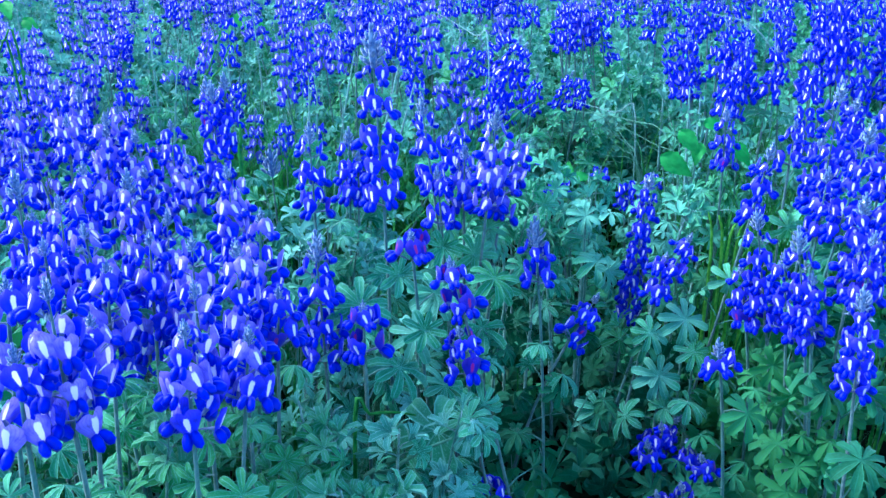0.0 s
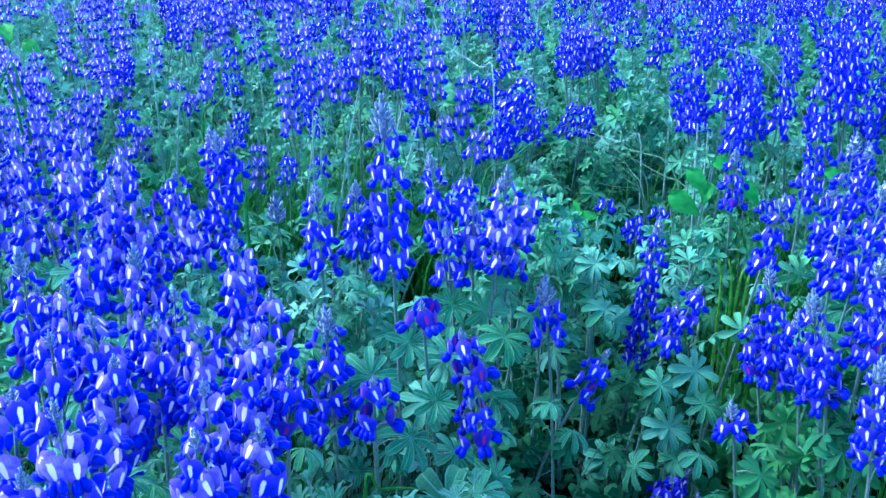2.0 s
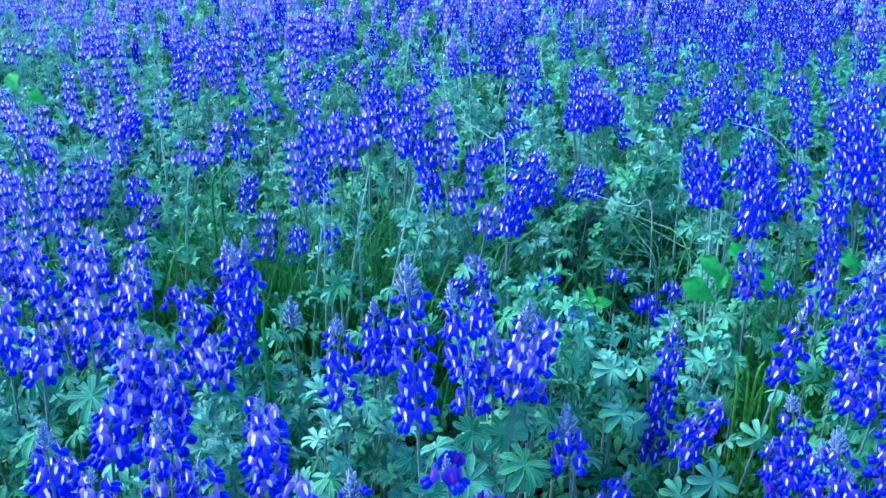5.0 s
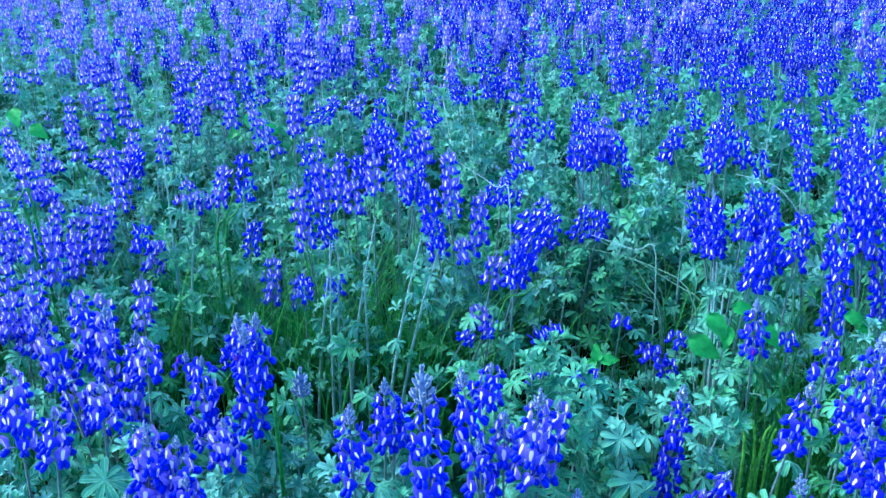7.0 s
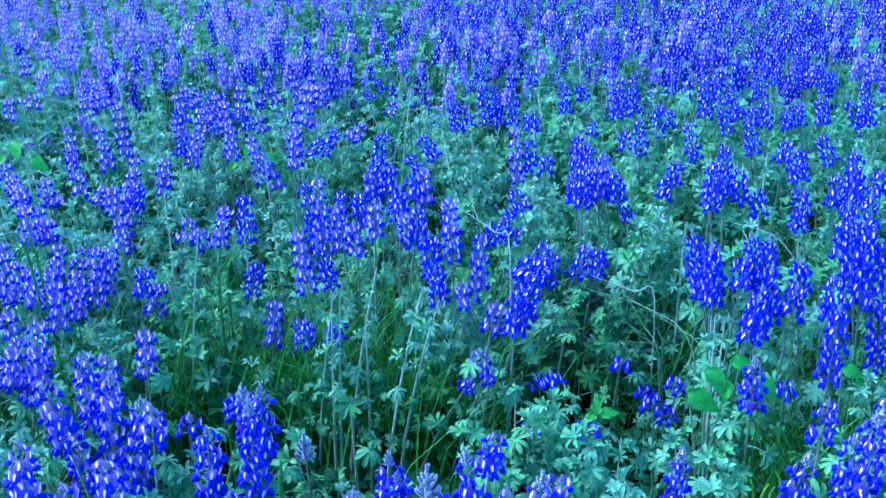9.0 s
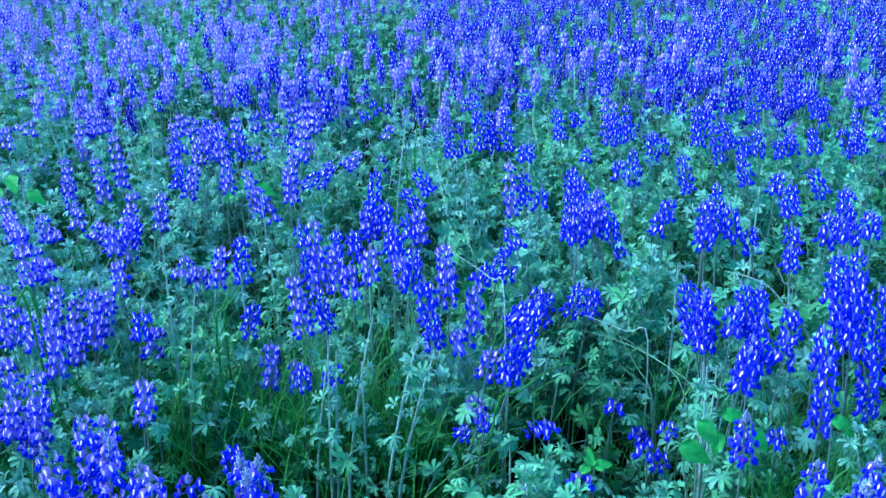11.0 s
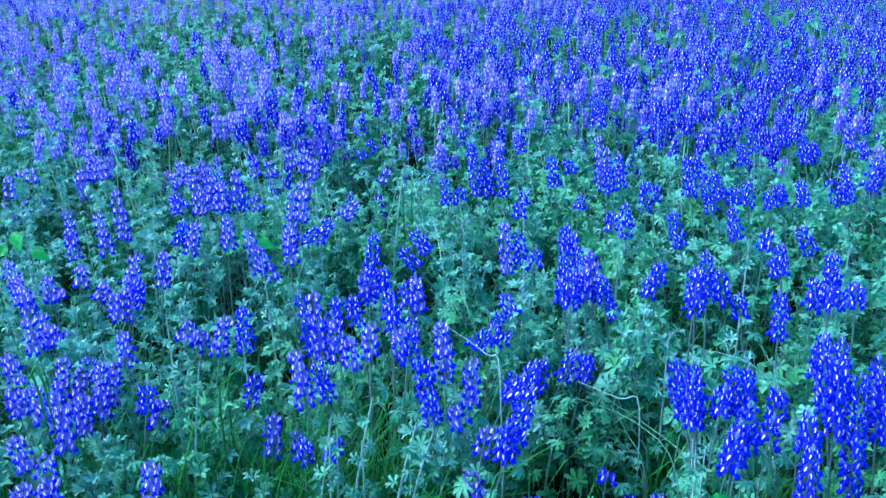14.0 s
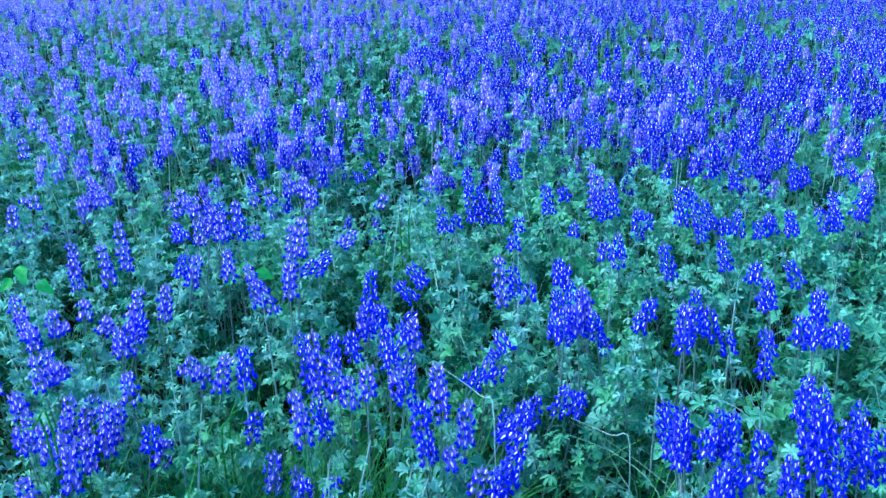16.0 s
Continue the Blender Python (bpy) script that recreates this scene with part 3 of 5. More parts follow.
FAR_GREENS = [(-2.08, 4.86, 0.10, 0.48), (-2.49, 7.46, 0.13, 2.23), (-2.16, 7.26, 0.07, 1.78), (-1.52, 5.56, 0.09, 0.51), (-1.81, 7.75, 0.21, 2.00), (-1.51, 4.88, 0.06, 0.33), (-1.19, 7.69, 0.11, 1.51), (-0.82, 5.42, 0.09, 0.58), (-0.45, 6.05, 0.19, 1.00), (-0.31, 7.58, 0.13, 1.33), (3.01, 7.98, 0.22, 1.32), (1.74, 6.74, 0.06, 1.04), (1.43, 6.66, 0.14, 0.75), (1.77, 5.96, 0.06, 0.81), (1.58, 4.56, 0.04, 0.52), (0.88, 6.91, 0.19, 0.79), (0.16, 6.18, 0.05, 0.70), (1.32, 4.70, 0.12, 0.30), (0.86, 4.57, 0.05, 0.38), (-1.31, 7.02, 0.06, 1.16), (2.97, 5.89, 0.07, 0.87), (-3.21, 8.14, 0.08, 1.20)]


def green_share(x, y):
    """How far a place lies in a stretch with few flowers, from 0 to 1."""
    ragged = 0.35 * noise.noise(Vector((x * 5.0, y * 5.0, 15.0)))
    edge = 3.35 + 0.6 * math.exp(-((x - 0.3) / 0.6) ** 2) + (0.2 if x < -0.45 else 0.0)
    few = max(0.0, min(1.0, (edge - y) * 4 + 0.5 + 2 * ragged))
    for cx, cy, a, b in GREENS if y < 4.2 else FAR_GREENS + GREENS[5:7] + GREENS[11:13]:
        a *= 1.15 if y > 4.2 and cx < 0.5 else 1.0
        few = max(few, min(1.0, 1.75 - ((x - cx) / a) ** 2 - ((y - cy) / b) ** 2 + ragged))
    return few


def leaf_height(x, y):
    h = 0.435 + 0.05 * noise.noise(Vector((x * 2.3, y * 2.3, 4.0))) + 0.03 * noise.noise(Vector((x * 7, y * 7, 9.0)))
    if y > 1.3:
        near_middle = noise.voronoi(Vector((x * 3.4 + 0.3, y * 3.4, 0.5)))[0][0]
        h += min(1.0, (y - 1.3) * 3) * (0.11 - 0.7 * near_middle * near_middle)
    if y > 3.1:
        h += min(1.0, (y - 3.1) * 1.5) * (0.03 + 0.05 * noise.noise(Vector((x * 1.1, y * 1.1, 3.0))))
    if y < 0.95:
        h -= 0.24 if x > 0.27 else 0.32 if x > 0.02 else 0.09 if x > -0.16 else 0.05
    for cx, cy, a, b, low in HOLLOWS:
        d = ((x - cx) / a) ** 2 + ((y - cy) / b) ** 2
        if d < 1.6:
            k = max(0.0, min(1.0, (d - 0.7) / 0.9))
            h = min(h, low + (h - low) * k)
    return h


def hollow(x, y):
    """Whether a place lies in the bare middle of a hollow, or in the gap between two tussocks."""
    if any(((x - cx) / a) ** 2 + ((y - cy) / b) ** 2 < 0.95 for cx, cy, a, b, low in HOLLOWS):
        return True
    return 1.7 < y < 3.2 and noise.voronoi(Vector((x * 3.4 + 0.3, y * 3.4, 0.5)))[0][0] > 0.6


def clear_of_lens(x, y, z):
    """Keeps leaves out of the way of the rising camera."""
    return math.hypot(x + 0.02, y - 0.05) > 0.25 or z < 0.42


# ---- leafy shoots ----
def shoot_stem(height, bow):
    return [Vector((bow[0] * s * s, bow[1] * s * s, height * s)) for s in (0, 0.35, 0.7, 1.0)]


def leafy_shoot(x, y, height, pale=True):
    """A leafy shoot with no flowers, close enough to tell its leaves apart."""
    # Low shoots and the near right hollow get the shade-dark leaf colour.
    shade_toned = height < 0.26 or x > 0.12 and y < 1.12
    plant = tagged(new("leafy_shoot"), "low lupine shoot with palmate leaves darkened for shade" if shade_toned else "leafy grey-green lupine shoot with hairy palmate leaves", "lupine shoot", "leafy lupine shoots")
    plant.location = (x, y, -0.004)
    bow = (rnd.uniform(-0.06, 0.06), rnd.uniform(-0.06, 0.06))
    line = shoot_stem(height, bow)
    part("stem", Pieces().tube(line, [0.0026, 0.0023, 0.0018, 0.0009], 5, 0).mesh("shoot_stem", (stem_mat if rnd.random() < 0.6 else pale_stem,)), plant)
    n, small = (8, 0.78) if y < 1.15 else (8, 0.84)
    low = 0.22 if y < 1.15 else 0.36
    for k in range(n):
        s = low + (0.94 - low) * (k + 0.6) / n
        at = Vector((bow[0] * s * s, bow[1] * s * s, height * s))
        kinds = shade_leaves if shade_toned or s < 0.5 else leaf_meshes
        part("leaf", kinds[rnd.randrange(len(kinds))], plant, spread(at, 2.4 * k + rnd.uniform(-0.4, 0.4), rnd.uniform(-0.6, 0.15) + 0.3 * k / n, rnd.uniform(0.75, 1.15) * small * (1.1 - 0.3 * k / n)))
    for s in () if x > 0.12 and y < 1.12 else (0.97,) if shade_toned else (0.8, 0.97):
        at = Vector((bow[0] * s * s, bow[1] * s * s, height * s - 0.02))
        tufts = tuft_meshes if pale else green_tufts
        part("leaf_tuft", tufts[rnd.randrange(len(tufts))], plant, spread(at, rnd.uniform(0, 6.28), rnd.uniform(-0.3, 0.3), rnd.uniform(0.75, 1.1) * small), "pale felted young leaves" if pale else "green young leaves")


def half_width(y):
    return 0.56 * y + 0.16


def field_width(y):
    """Half the width of the planted field at a distance."""
    return max(2.6, 0.56 * y + 0.55)


def under_flowers(x, y, h):
    """The height of a shoot that does not overtop the flowers beside and behind it."""
    for fx, fy, foot in PLACED:
        if abs(fx - x) < 0.065 and -0.05 < fy - y < 0.24:
            h = min(h, max(0.14, foot + 0.42 * (fy - y) - 0.015))
    return h


def set_shoots():
    """Spreads the leafy shoots over the field in jittered rows, closest where they are best seen."""
    near, mid, far = [], [], []
    yy, row = -1.6, 0
    while yy < 11.6:
        gap = 0.13 if yy < 0.32 else 0.094 if yy < 3.4 else 0.112 if yy < 6 else 0.14 if yy < 8 else 0.18
        w = field_width(yy)
        inner = half_width(yy) + (0.1 if yy > 1.7 else 0.0)
        for i in range(int(2 * w / gap) + 1):
            px = -w + gap * (i + 0.5 * (row % 2)) + rnd.uniform(-0.4, 0.4) * gap
            py = yy + rnd.uniform(-0.4, 0.4) * gap
            outside = yy < 0.32 or abs(px) > inner
            if outside and yy > 0.3 and rnd.random() < 0.4:
                continue
            h = leaf_height(px, py) * rnd.uniform(0.8, 1.1)
            h = under_flowers(px, py, h) if py < 3.4 else h
            few = green_share(px, py) if py > 3.0 else 1.0
            if py > 3.0:
                if rnd.random() > 0.75 + 0.25 * few:
                    continue
                h -= min(1.0, py - 3.0) * 0.05 * (1 - few)
            if not clear_of_lens(px, py, h + 0.06) or hollow(px, py) and rnd.random() < 0.95 or px > 0.08 and 0.3 < py < 1.1 and rnd.random() < 0.6:
                continue
            (far if outside else near if py < 1.72 else mid if py < 3.4 or py < 4.7 and few > 0.4 else far).append((px, py, h))
        yy += gap * 0.88
        row += 1
    return near, mid, far


# ---- the far flowers, past counting ----
def far_flower(wide):
    """A small flower of a few faces; wide: broader, for the spikes farthest off, which have fewer of them."""
    p = Pieces()
    rows = []
    for v, w, out in ((0.0, 0.65, 0.008), (1.0, 1.0, 0.004)):
        rows.append([(Vector((u * 0.0105 * wide * w, out - 0.0055 * abs(u), -0.001 + 0.0175 * v)), (u * 0.5 + 0.5, v)) for u in (-1, 0, 1)])
    p.quadgrid(rows, 0)
    p.quadgrid([[(Vector((-0.0055, 0.011, 0.001)), (0.5, 0.5)), (Vector((0.0055, 0.011, 0.001)), (0.5, 0.5))], [(Vector((-0.0045, 0.018, -0.0075)), (0.5, 0.5)), (Vector((0.0045, 0.018, -0.0075)), (0.5, 0.5))]], 1)
    return p


def far_spike(rings, per_ring, wide=1.0):
    """A whole spike at unit size: rings of small flowers under a bud."""
    p = Pieces()
    one = far_flower(wide)
    for i in range(rings):
        for k in range(per_ring):
            m = Matrix.Translation((0, 0, i * 0.0255 + rnd.uniform(-0.003, 0.003))) @ Matrix.Rotation(0.7 * i + 6.28319 * k / per_ring + rnd.uniform(-0.2, 0.2), 4, "Z") @ Matrix.Translation((0, rnd.uniform(0.006, 0.014), 0)) @ Matrix.Rotation(rnd.uniform(-0.45, 0.2), 4, "X") @ Matrix.Scale(rnd.uniform(0.95, 1.15) * (1.08 - 0.25 * i / rings), 4)
            base = len(p.v)
            p.v += [tuple(m @ Vector(v)) for v in one.v]
            p.f += [[base + q for q in f] for f in one.f]
            p.m += one.m
            p.uv += one.uv
    z = rings * 0.0255 - 0.008
    p.tube([(0, 0, z), (0, 0, z + 0.01), (0, 0, z + 0.02)], [0.004, 0.005, 0.001], 4, 2)
    p.tube([(0, 0, z), (0, 0, -0.2)], [0.0016, 0.0022], 3, 3)
    return p.block()


def far_flowers(pale):
    """The far spikes in one colour set; the pale one, commonest on the left, carries the haze there."""
    mass = Mass()
    tall = [3, 3, 4, 3, 2, 4, 3]
    kinds = [far_spike(r, 6 if i < 5 else 5) for i, r in enumerate(tall)] + [far_spike(r, 4, 1.3) for r in tall]
    sets = [[] for _ in kinds]
    y0 = -1.5
    while y0 < 11.5:
        gap = 0.08 if y0 < 6 else 0.09 if y0 < 8 else 0.105
        w = field_width(y0)
        for i in range(int(2 * w / gap)):
            px, py = -w + gap * i + rnd.uniform(-0.037, 0.037), y0 + rnd.uniform(-0.037, 0.037)
            outside = py < 0.2 or abs(px) > half_width(py) + 0.12
            if py < 3.25 and not outside or outside and rnd.random() < 0.55:
                continue
            patch = 0.5 + 0.5 * noise.noise(Vector((px * 1.3, py * 1.1, 2.0))) + (0.2 if px > 0 else -0.3 if py > 4.3 else -0.05) + 0.5 * noise.noise(Vector((px * 4.2, py * 4.2, 6.0)))
            if rnd.random() > (0.42 + 0.8 * patch) * (1 - 0.97 * (0.3 if outside else green_share(px, py))):
                continue
            # Pale share rises leftward, where petal colour stands in for haze.
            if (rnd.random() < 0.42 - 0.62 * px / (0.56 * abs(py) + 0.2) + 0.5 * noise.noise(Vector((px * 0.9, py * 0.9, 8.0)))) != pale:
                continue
            if not clear_of_lens(px, py, 0.6):
                continue
            k = rnd.randrange(len(tall))
            high = leaf_height(px, py) + rnd.uniform(0.015, 0.1) + (0.04 if px > 0.9 and py < 4.5 else 0.0)
            lean = Matrix.Rotation(rnd.gauss(0, 0.09), 4, "X") @ Matrix.Rotation(rnd.gauss(0, 0.09), 4, "Y")
            sets[k + (len(tall) if outside or py > 4.4 else 0)].append(np.array(Matrix.Translation((px, py, high - tall[k] * 0.0255)) @ lean @ Matrix.Rotation(rnd.uniform(0, 6.28), 4, "Z") @ Matrix.Scale(rnd.uniform(0.85, 1.1), 4)))
        y0 += gap
    for block, mats in zip(kinds, sets):
        mass.add(block, mats)
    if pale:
        return mass.thing("pale_lupine_field", (petal_mass_violet_haze, wing_mass_violet_haze, bud_mass, stem_mass), "violet-blue lupine spikes, paled for haze, mingled through the field", "lupine field")
    return mass.thing("lupine_field", (petal_mass, wing_mass, bud_mass, stem_mass), "dense blue lupine spikes with white spots covering the field", "lupine field")


far_flowers(False)
far_flowers(True)


# ---- grass ----
def blade(length, width, droop, segments=4):
    p = Pieces()
    rows = []
    for i in range(segments + 1):
        v = i / segments
        w = width * (1 - v) ** 0.7 * 0.5 + 0.0002
        at = Vector((0, droop * length * v * v, length * v * (1 - 0.35 * droop * v)))
        rows.append([(at + Vector((-w, 0, 0)), (0, v)), (at + Vector((0, -w * 0.5, 0)), (0.5, v)), (at + Vector((w, 0, 0)), (1, v))])
    return p.quadgrid(rows, 0)


def pale_blade(length, width, droop):
    p = blade(length, width, droop)
    p.m = [1] * len(p.m)
    return p


def grass():
    mass = Mass()
    kinds = [blade(0.3, 0.0042, 0.3), blade(0.38, 0.0036, 0.55), blade(0.25, 0.0055, 0.15), blade(0.42, 0.0028, 0.4)]
    kinds += [pale_blade(0.33, 0.003, 0.5), pale_blade(0.36, 0.0026, 0.7), pale_blade(0.3, 0.003, 0.35), pale_blade(0.4, 0.0024, 0.6)]
    sets = [[] for _ in kinds]
    for _ in range(2600):
        py = 1.35 + 5.0 * rnd.random() ** 1.3
        px = rnd.uniform(-1, 1) * half_width(py)
        if noise.noise(Vector((px * 2.5, py * 2.5, 12.0))) < -0.05 or not clear_of_lens(px, py, 0.5) or hollow(px, py):
            continue
        sets[rnd.randrange(4)].append(np.array(spread((px, py, -0.004), rnd.uniform(0, 6.28), rnd.uniform(-0.25, 0.25), rnd.uniform(0.7, 1.2))))
    for cx, cy, a, b, n in ((-0.2, 1.74, 0.3, 0.14, 750), (-0.5, 1.75, 0.36, 0.2, 350), (0.55, 1.45, 0.22, 0.3, 420), (0.62, 1.4, 0.12, 0.15, 160), (-0.15, 1.6, 0.25, 0.16, 220), (-0.5, 1.6, 0.25, 0.14, 120), (0.35, 1.75, 0.25, 0.15, 80), (0.65, 1.25, 0.15, 0.2, 80), (-0.1, 3.0, 0.3, 0.2, 90), (0.75, 2.4, 0.3, 0.15, 80)):
        for _ in range(n):
            px, py = rnd.gauss(cx, a * 0.5), rnd.gauss(cy, b * 0.5)
            if hollow(px, py) and rnd.random() < 0.85 or not clear_of_lens(px, py, 0.5):
                continue
            sets[rnd.randrange(4)].append(np.array(spread((px, py, -0.004), rnd.uniform(0, 6.28), rnd.uniform(-0.2, 0.2), rnd.uniform(0.8, 1.35))))
    for _ in range(7500):
        py = 0.5 + 3.2 * rnd.random()
        px = rnd.uniform(-1, 1) * (half_width(py) + 0.05)
        if not clear_of_lens(px, py, 0.5) or hollow(px, py) and rnd.random() < 0.75:
            continue
        sets[rnd.randrange(8)].append(np.array(spread((px, py, -0.004), rnd.uniform(0, 6.28), rnd.uniform(-0.2, 0.2), min(1.2, leaf_height(px, py) * rnd.uniform(1.5, 2.7)))))
    for p, mats in zip(kinds, sets):
        mass.add(p.block(), mats)
    return mass.thing("grass", (grass_mat, straw_mat), "thin bright green grass blades between the lupines", "grass")


grass()


# ---- low leaves in the shade, past counting ----
def undergrowth():
    mass = Mass()
    sets = [[] for _ in mid_leaves]
    for _ in range(3000):
        py = 0.3 + 5.2 * rnd.random() ** 0.9
        px = rnd.uniform(-1, 1) * (half_width(py) + 0.05)
        top = min(0.36, leaf_height(px, py) * 0.8)
        if 1.15 < py < 1.9:
            top = 0.16
        if hollow(px, py):
            top = 0.09
        z = rnd.uniform(0.0, top)
        sets[rnd.randrange(len(sets))].append(np.array(spread((px, py, z - 0.01), rnd.uniform(0, 6.28), rnd.uniform(-0.7, 0.3), rnd.uniform(0.7, 1.25))))
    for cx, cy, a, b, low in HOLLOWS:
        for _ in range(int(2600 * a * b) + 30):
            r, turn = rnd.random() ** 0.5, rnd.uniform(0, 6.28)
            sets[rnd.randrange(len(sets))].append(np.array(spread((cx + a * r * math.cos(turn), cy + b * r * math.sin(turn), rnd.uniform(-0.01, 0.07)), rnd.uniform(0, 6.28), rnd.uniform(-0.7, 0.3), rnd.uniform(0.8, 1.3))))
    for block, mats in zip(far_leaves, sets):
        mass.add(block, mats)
    # All in the dark leaf copy, which holds the hollows' shade in its colour.
    return mass.thing("undergrowth", (shade_mass, stem_mass), "low shaded green leaves covering the soil", "undergrowth")


undergrowth()


# ---- the lupines that can be told apart, nearest first ----
lupine(-0.242, 0.437, 0.526, -0.003, 0.076, "violet")
lupine(-0.227, 0.455, 0.559, 0.003, 0.106, "violet")
lupine(-0.165, 0.500, 0.511, -0.002, 0.089, "violet")
lupine(-0.273, 0.500, 0.541, -0.006, 0.064, "violet")
lupine(-0.233, 0.520, 0.507, -0.005, 0.060, "violet")
lupine(-0.136, 0.550, 0.482, -0.007, 0.069, "violet")
lupine(-0.175, 0.560, 0.512, -0.000, 0.084, "violet")
lupine(-0.242, 0.580, 0.520, -0.010, 0.102, "violet")
lupine(-0.153, 0.600, 0.529, -0.001, 0.139, "violet")
lupine(-0.295, 0.600, 0.529, -0.001, 0.055, "violet")
lupine(-0.273, 0.620, 0.535, 0.006, 0.081, "violet")
lupine(-0.128, 0.620, 0.483, -0.004, 0.059, "plain")
lupine(-0.199, 0.645, 0.516, -0.002, 0.095, "violet")
lupine(-0.306, 0.660, 0.543, -0.005, 0.110, "violet")
lupine(-0.237, 0.660, 0.514, -0.004, 0.092, "violet")
lupine(-0.150, 0.680, 0.526, -0.007, 0.093, "violet")
lupine(-0.368, 0.720, 0.547, -0.003, 0.128, "plain")
lupine(-0.073, 0.720, 0.425, 0.001, 0.058, "old")
lupine(-0.241, 0.720, 0.511, -0.006, 0.104, "violet")
lupine(-0.279, 0.740, 0.543, -0.002, 0.213, "violet")
lupine(-0.116, 0.740, 0.485, 0.004, 0.142, "plain")
lupine(0.014, 0.745, 0.389, 0.009, 0.055, "old")
lupine(0.005, 0.750, 0.456, 0.016, 0.064, "old")
lupine(0.396, 0.750, 0.427, 0.012, 0.129, "plain")
lupine(-0.374, 0.750, 0.500, -0.003, 0.079, "violet")
lupine(-0.031, 0.774, 0.474, 0.003, 0.041, "old")
lupine(-0.201, 0.777, 0.537, 0.005, 0.128, "violet")
lupine(-0.342, 0.800, 0.533, -0.007, 0.086, "violet")
lupine(-0.066, 0.810, 0.659, 0.008, 0.183, "plain")
lupine(0.445, 0.840, 0.448, 0.001, 0.090, "plain")
lupine(0.300, 0.850, 0.320, 0.011, 0.056, "young")
lupine(-0.214, 0.850, 0.482, 0.000, 0.069, "violet")
lupine(-0.302, 0.850, 0.515, -0.007, 0.083, "violet")
lupine(0.395, 0.860, 0.396, 0.010, 0.081, "plain")
lupine(-0.343, 0.870, 0.553, -0.005, 0.103, "violet")
lupine(-0.343, 0.870, 0.565, 0.001, 0.127, "violet")
lupine(-0.314, 0.870, 0.548, -0.002, 0.118, "violet")
lupine(0.377, 0.870, 0.443, 0.027, 0.149, "plain")
lupine(0.449, 0.880, 0.477, -0.001, 0.125, "plain")
lupine(0.485, 0.900, 0.502, -0.001, 0.125, "plain")
lupine(0.379, 0.900, 0.405, 0.016, 0.112, "plain")
lupine(0.103, 0.930, 0.434, 0.008, 0.087, "young")
lupine(-0.148, 0.940, 0.539, 0.002, 0.114, "plain")
lupine(0.060, 0.940, 0.557, -0.011, 0.127, "faded")
lupine(0.187, 0.950, 0.330, -0.036, 0.072, "plain")
lupine(0.360, 0.950, 0.437, 0.034, 0.163, "plain")
lupine(0.478, 0.950, 0.539, -0.019, 0.148, "plain")
lupine(-0.372, 0.950, 0.487, -0.005, 0.061, "violet")
lupine(-0.007, 0.950, 0.487, 0.006, 0.082, "plain")
lupine(-0.026, 0.980, 0.561, 0.015, 0.112, "plain")
lupine(0.311, 0.980, 0.142, -0.042, 0.061, "plain")
lupine(0.025, 0.980, 0.505, -0.000, 0.090, "faded")
lupine(0.074, 0.980, 0.478, -0.008, 0.070, "faded")
lupine(0.361, 0.980, 0.357, 0.018, 0.084, "plain")
lupine(0.524, 1.000, 0.592, -0.001, 0.170, "plain")
lupine(-0.303, 1.000, 0.486, -0.001, 0.078, "violet")
lupine(-0.439, 1.000, 0.534, -0.005, 0.068, "violet")
lupine(-0.497, 1.000, 0.500, -0.008, 0.077, "violet")
lupine(0.091, 1.000, 0.506, -0.015, 0.062, "faded")
lupine(0.460, 1.000, 0.472, -0.001, 0.101, "plain")
lupine(-0.559, 1.040, 0.539, -0.003, 0.127, "violet")
lupine(-0.116, 1.050, 0.508, -0.002, 0.107, "plain")
lupine(0.321, 1.050, 0.370, -0.026, 0.067, "plain")
lupine(0.291, 1.050, 0.343, -0.012, 0.073, "plain")
lupine(0.483, 1.050, 0.566, -0.007, 0.169, "plain")
lupine(-0.105, 1.050, 0.479, -0.002, 0.074, "plain")
lupine(0.421, 1.080, 0.481, -0.018, 0.111, "plain")
lupine(-0.293, 1.100, 0.556, -0.003, 0.165, "plain")
lupine(0.017, 1.100, 0.501, -0.006, 0.066, "plain")
lupine(-0.356, 1.120, 0.502, -0.005, 0.137, "violet")
lupine(0.501, 1.120, 0.485, -0.005, 0.114, "plain")
lupine(-0.281, 1.120, 0.563, -0.006, 0.112, "plain")
lupine(-0.308, 1.130, 0.557, 0.002, 0.069, "young")
lupine(-0.434, 1.150, 0.516, -0.005, 0.066, "violet")
lupine(0.552, 1.150, 0.527, -0.009, 0.101, "plain")
lupine(-0.240, 1.170, 0.456, 0.004, 0.136, "shut")
lupine(-0.600, 1.200, 0.525, 0.023, 0.119, "violet")
lupine(-0.466, 1.200, 0.499, -0.029, 0.187, "violet")
lupine(0.298, 1.200, 0.407, -0.021, 0.238, "plain")
lupine(0.495, 1.200, 0.485, -0.001, 0.074, "plain")
lupine(-0.511, 1.220, 0.528, -0.025, 0.201, "violet")
lupine(-0.418, 1.250, 0.441, -0.003, 0.042, "young")
lupine(-0.594, 1.250, 0.422, 0.009, 0.125, "violet")
lupine(-0.570, 1.264, 0.534, 0.009, 0.128, "violet")
lupine(-0.546, 1.300, 0.512, -0.007, 0.104, "violet")
lupine(0.183, 1.349, 0.360, 0.007, 0.047, "plain")
lupine(0.445, 1.350, 0.471, 0.006, 0.110, "plain")
lupine(0.102, 1.363, 0.360, 0.006, 0.050, "plain")
lupine(0.605, 1.430, 0.522, 0.005, 0.154, "plain", detail=1)
lupine(-0.413, 1.450, 0.354, 0.012, 0.059, "plain", detail=1)
lupine(0.491, 1.477, 0.519, -0.014, 0.100, "plain", detail=1)
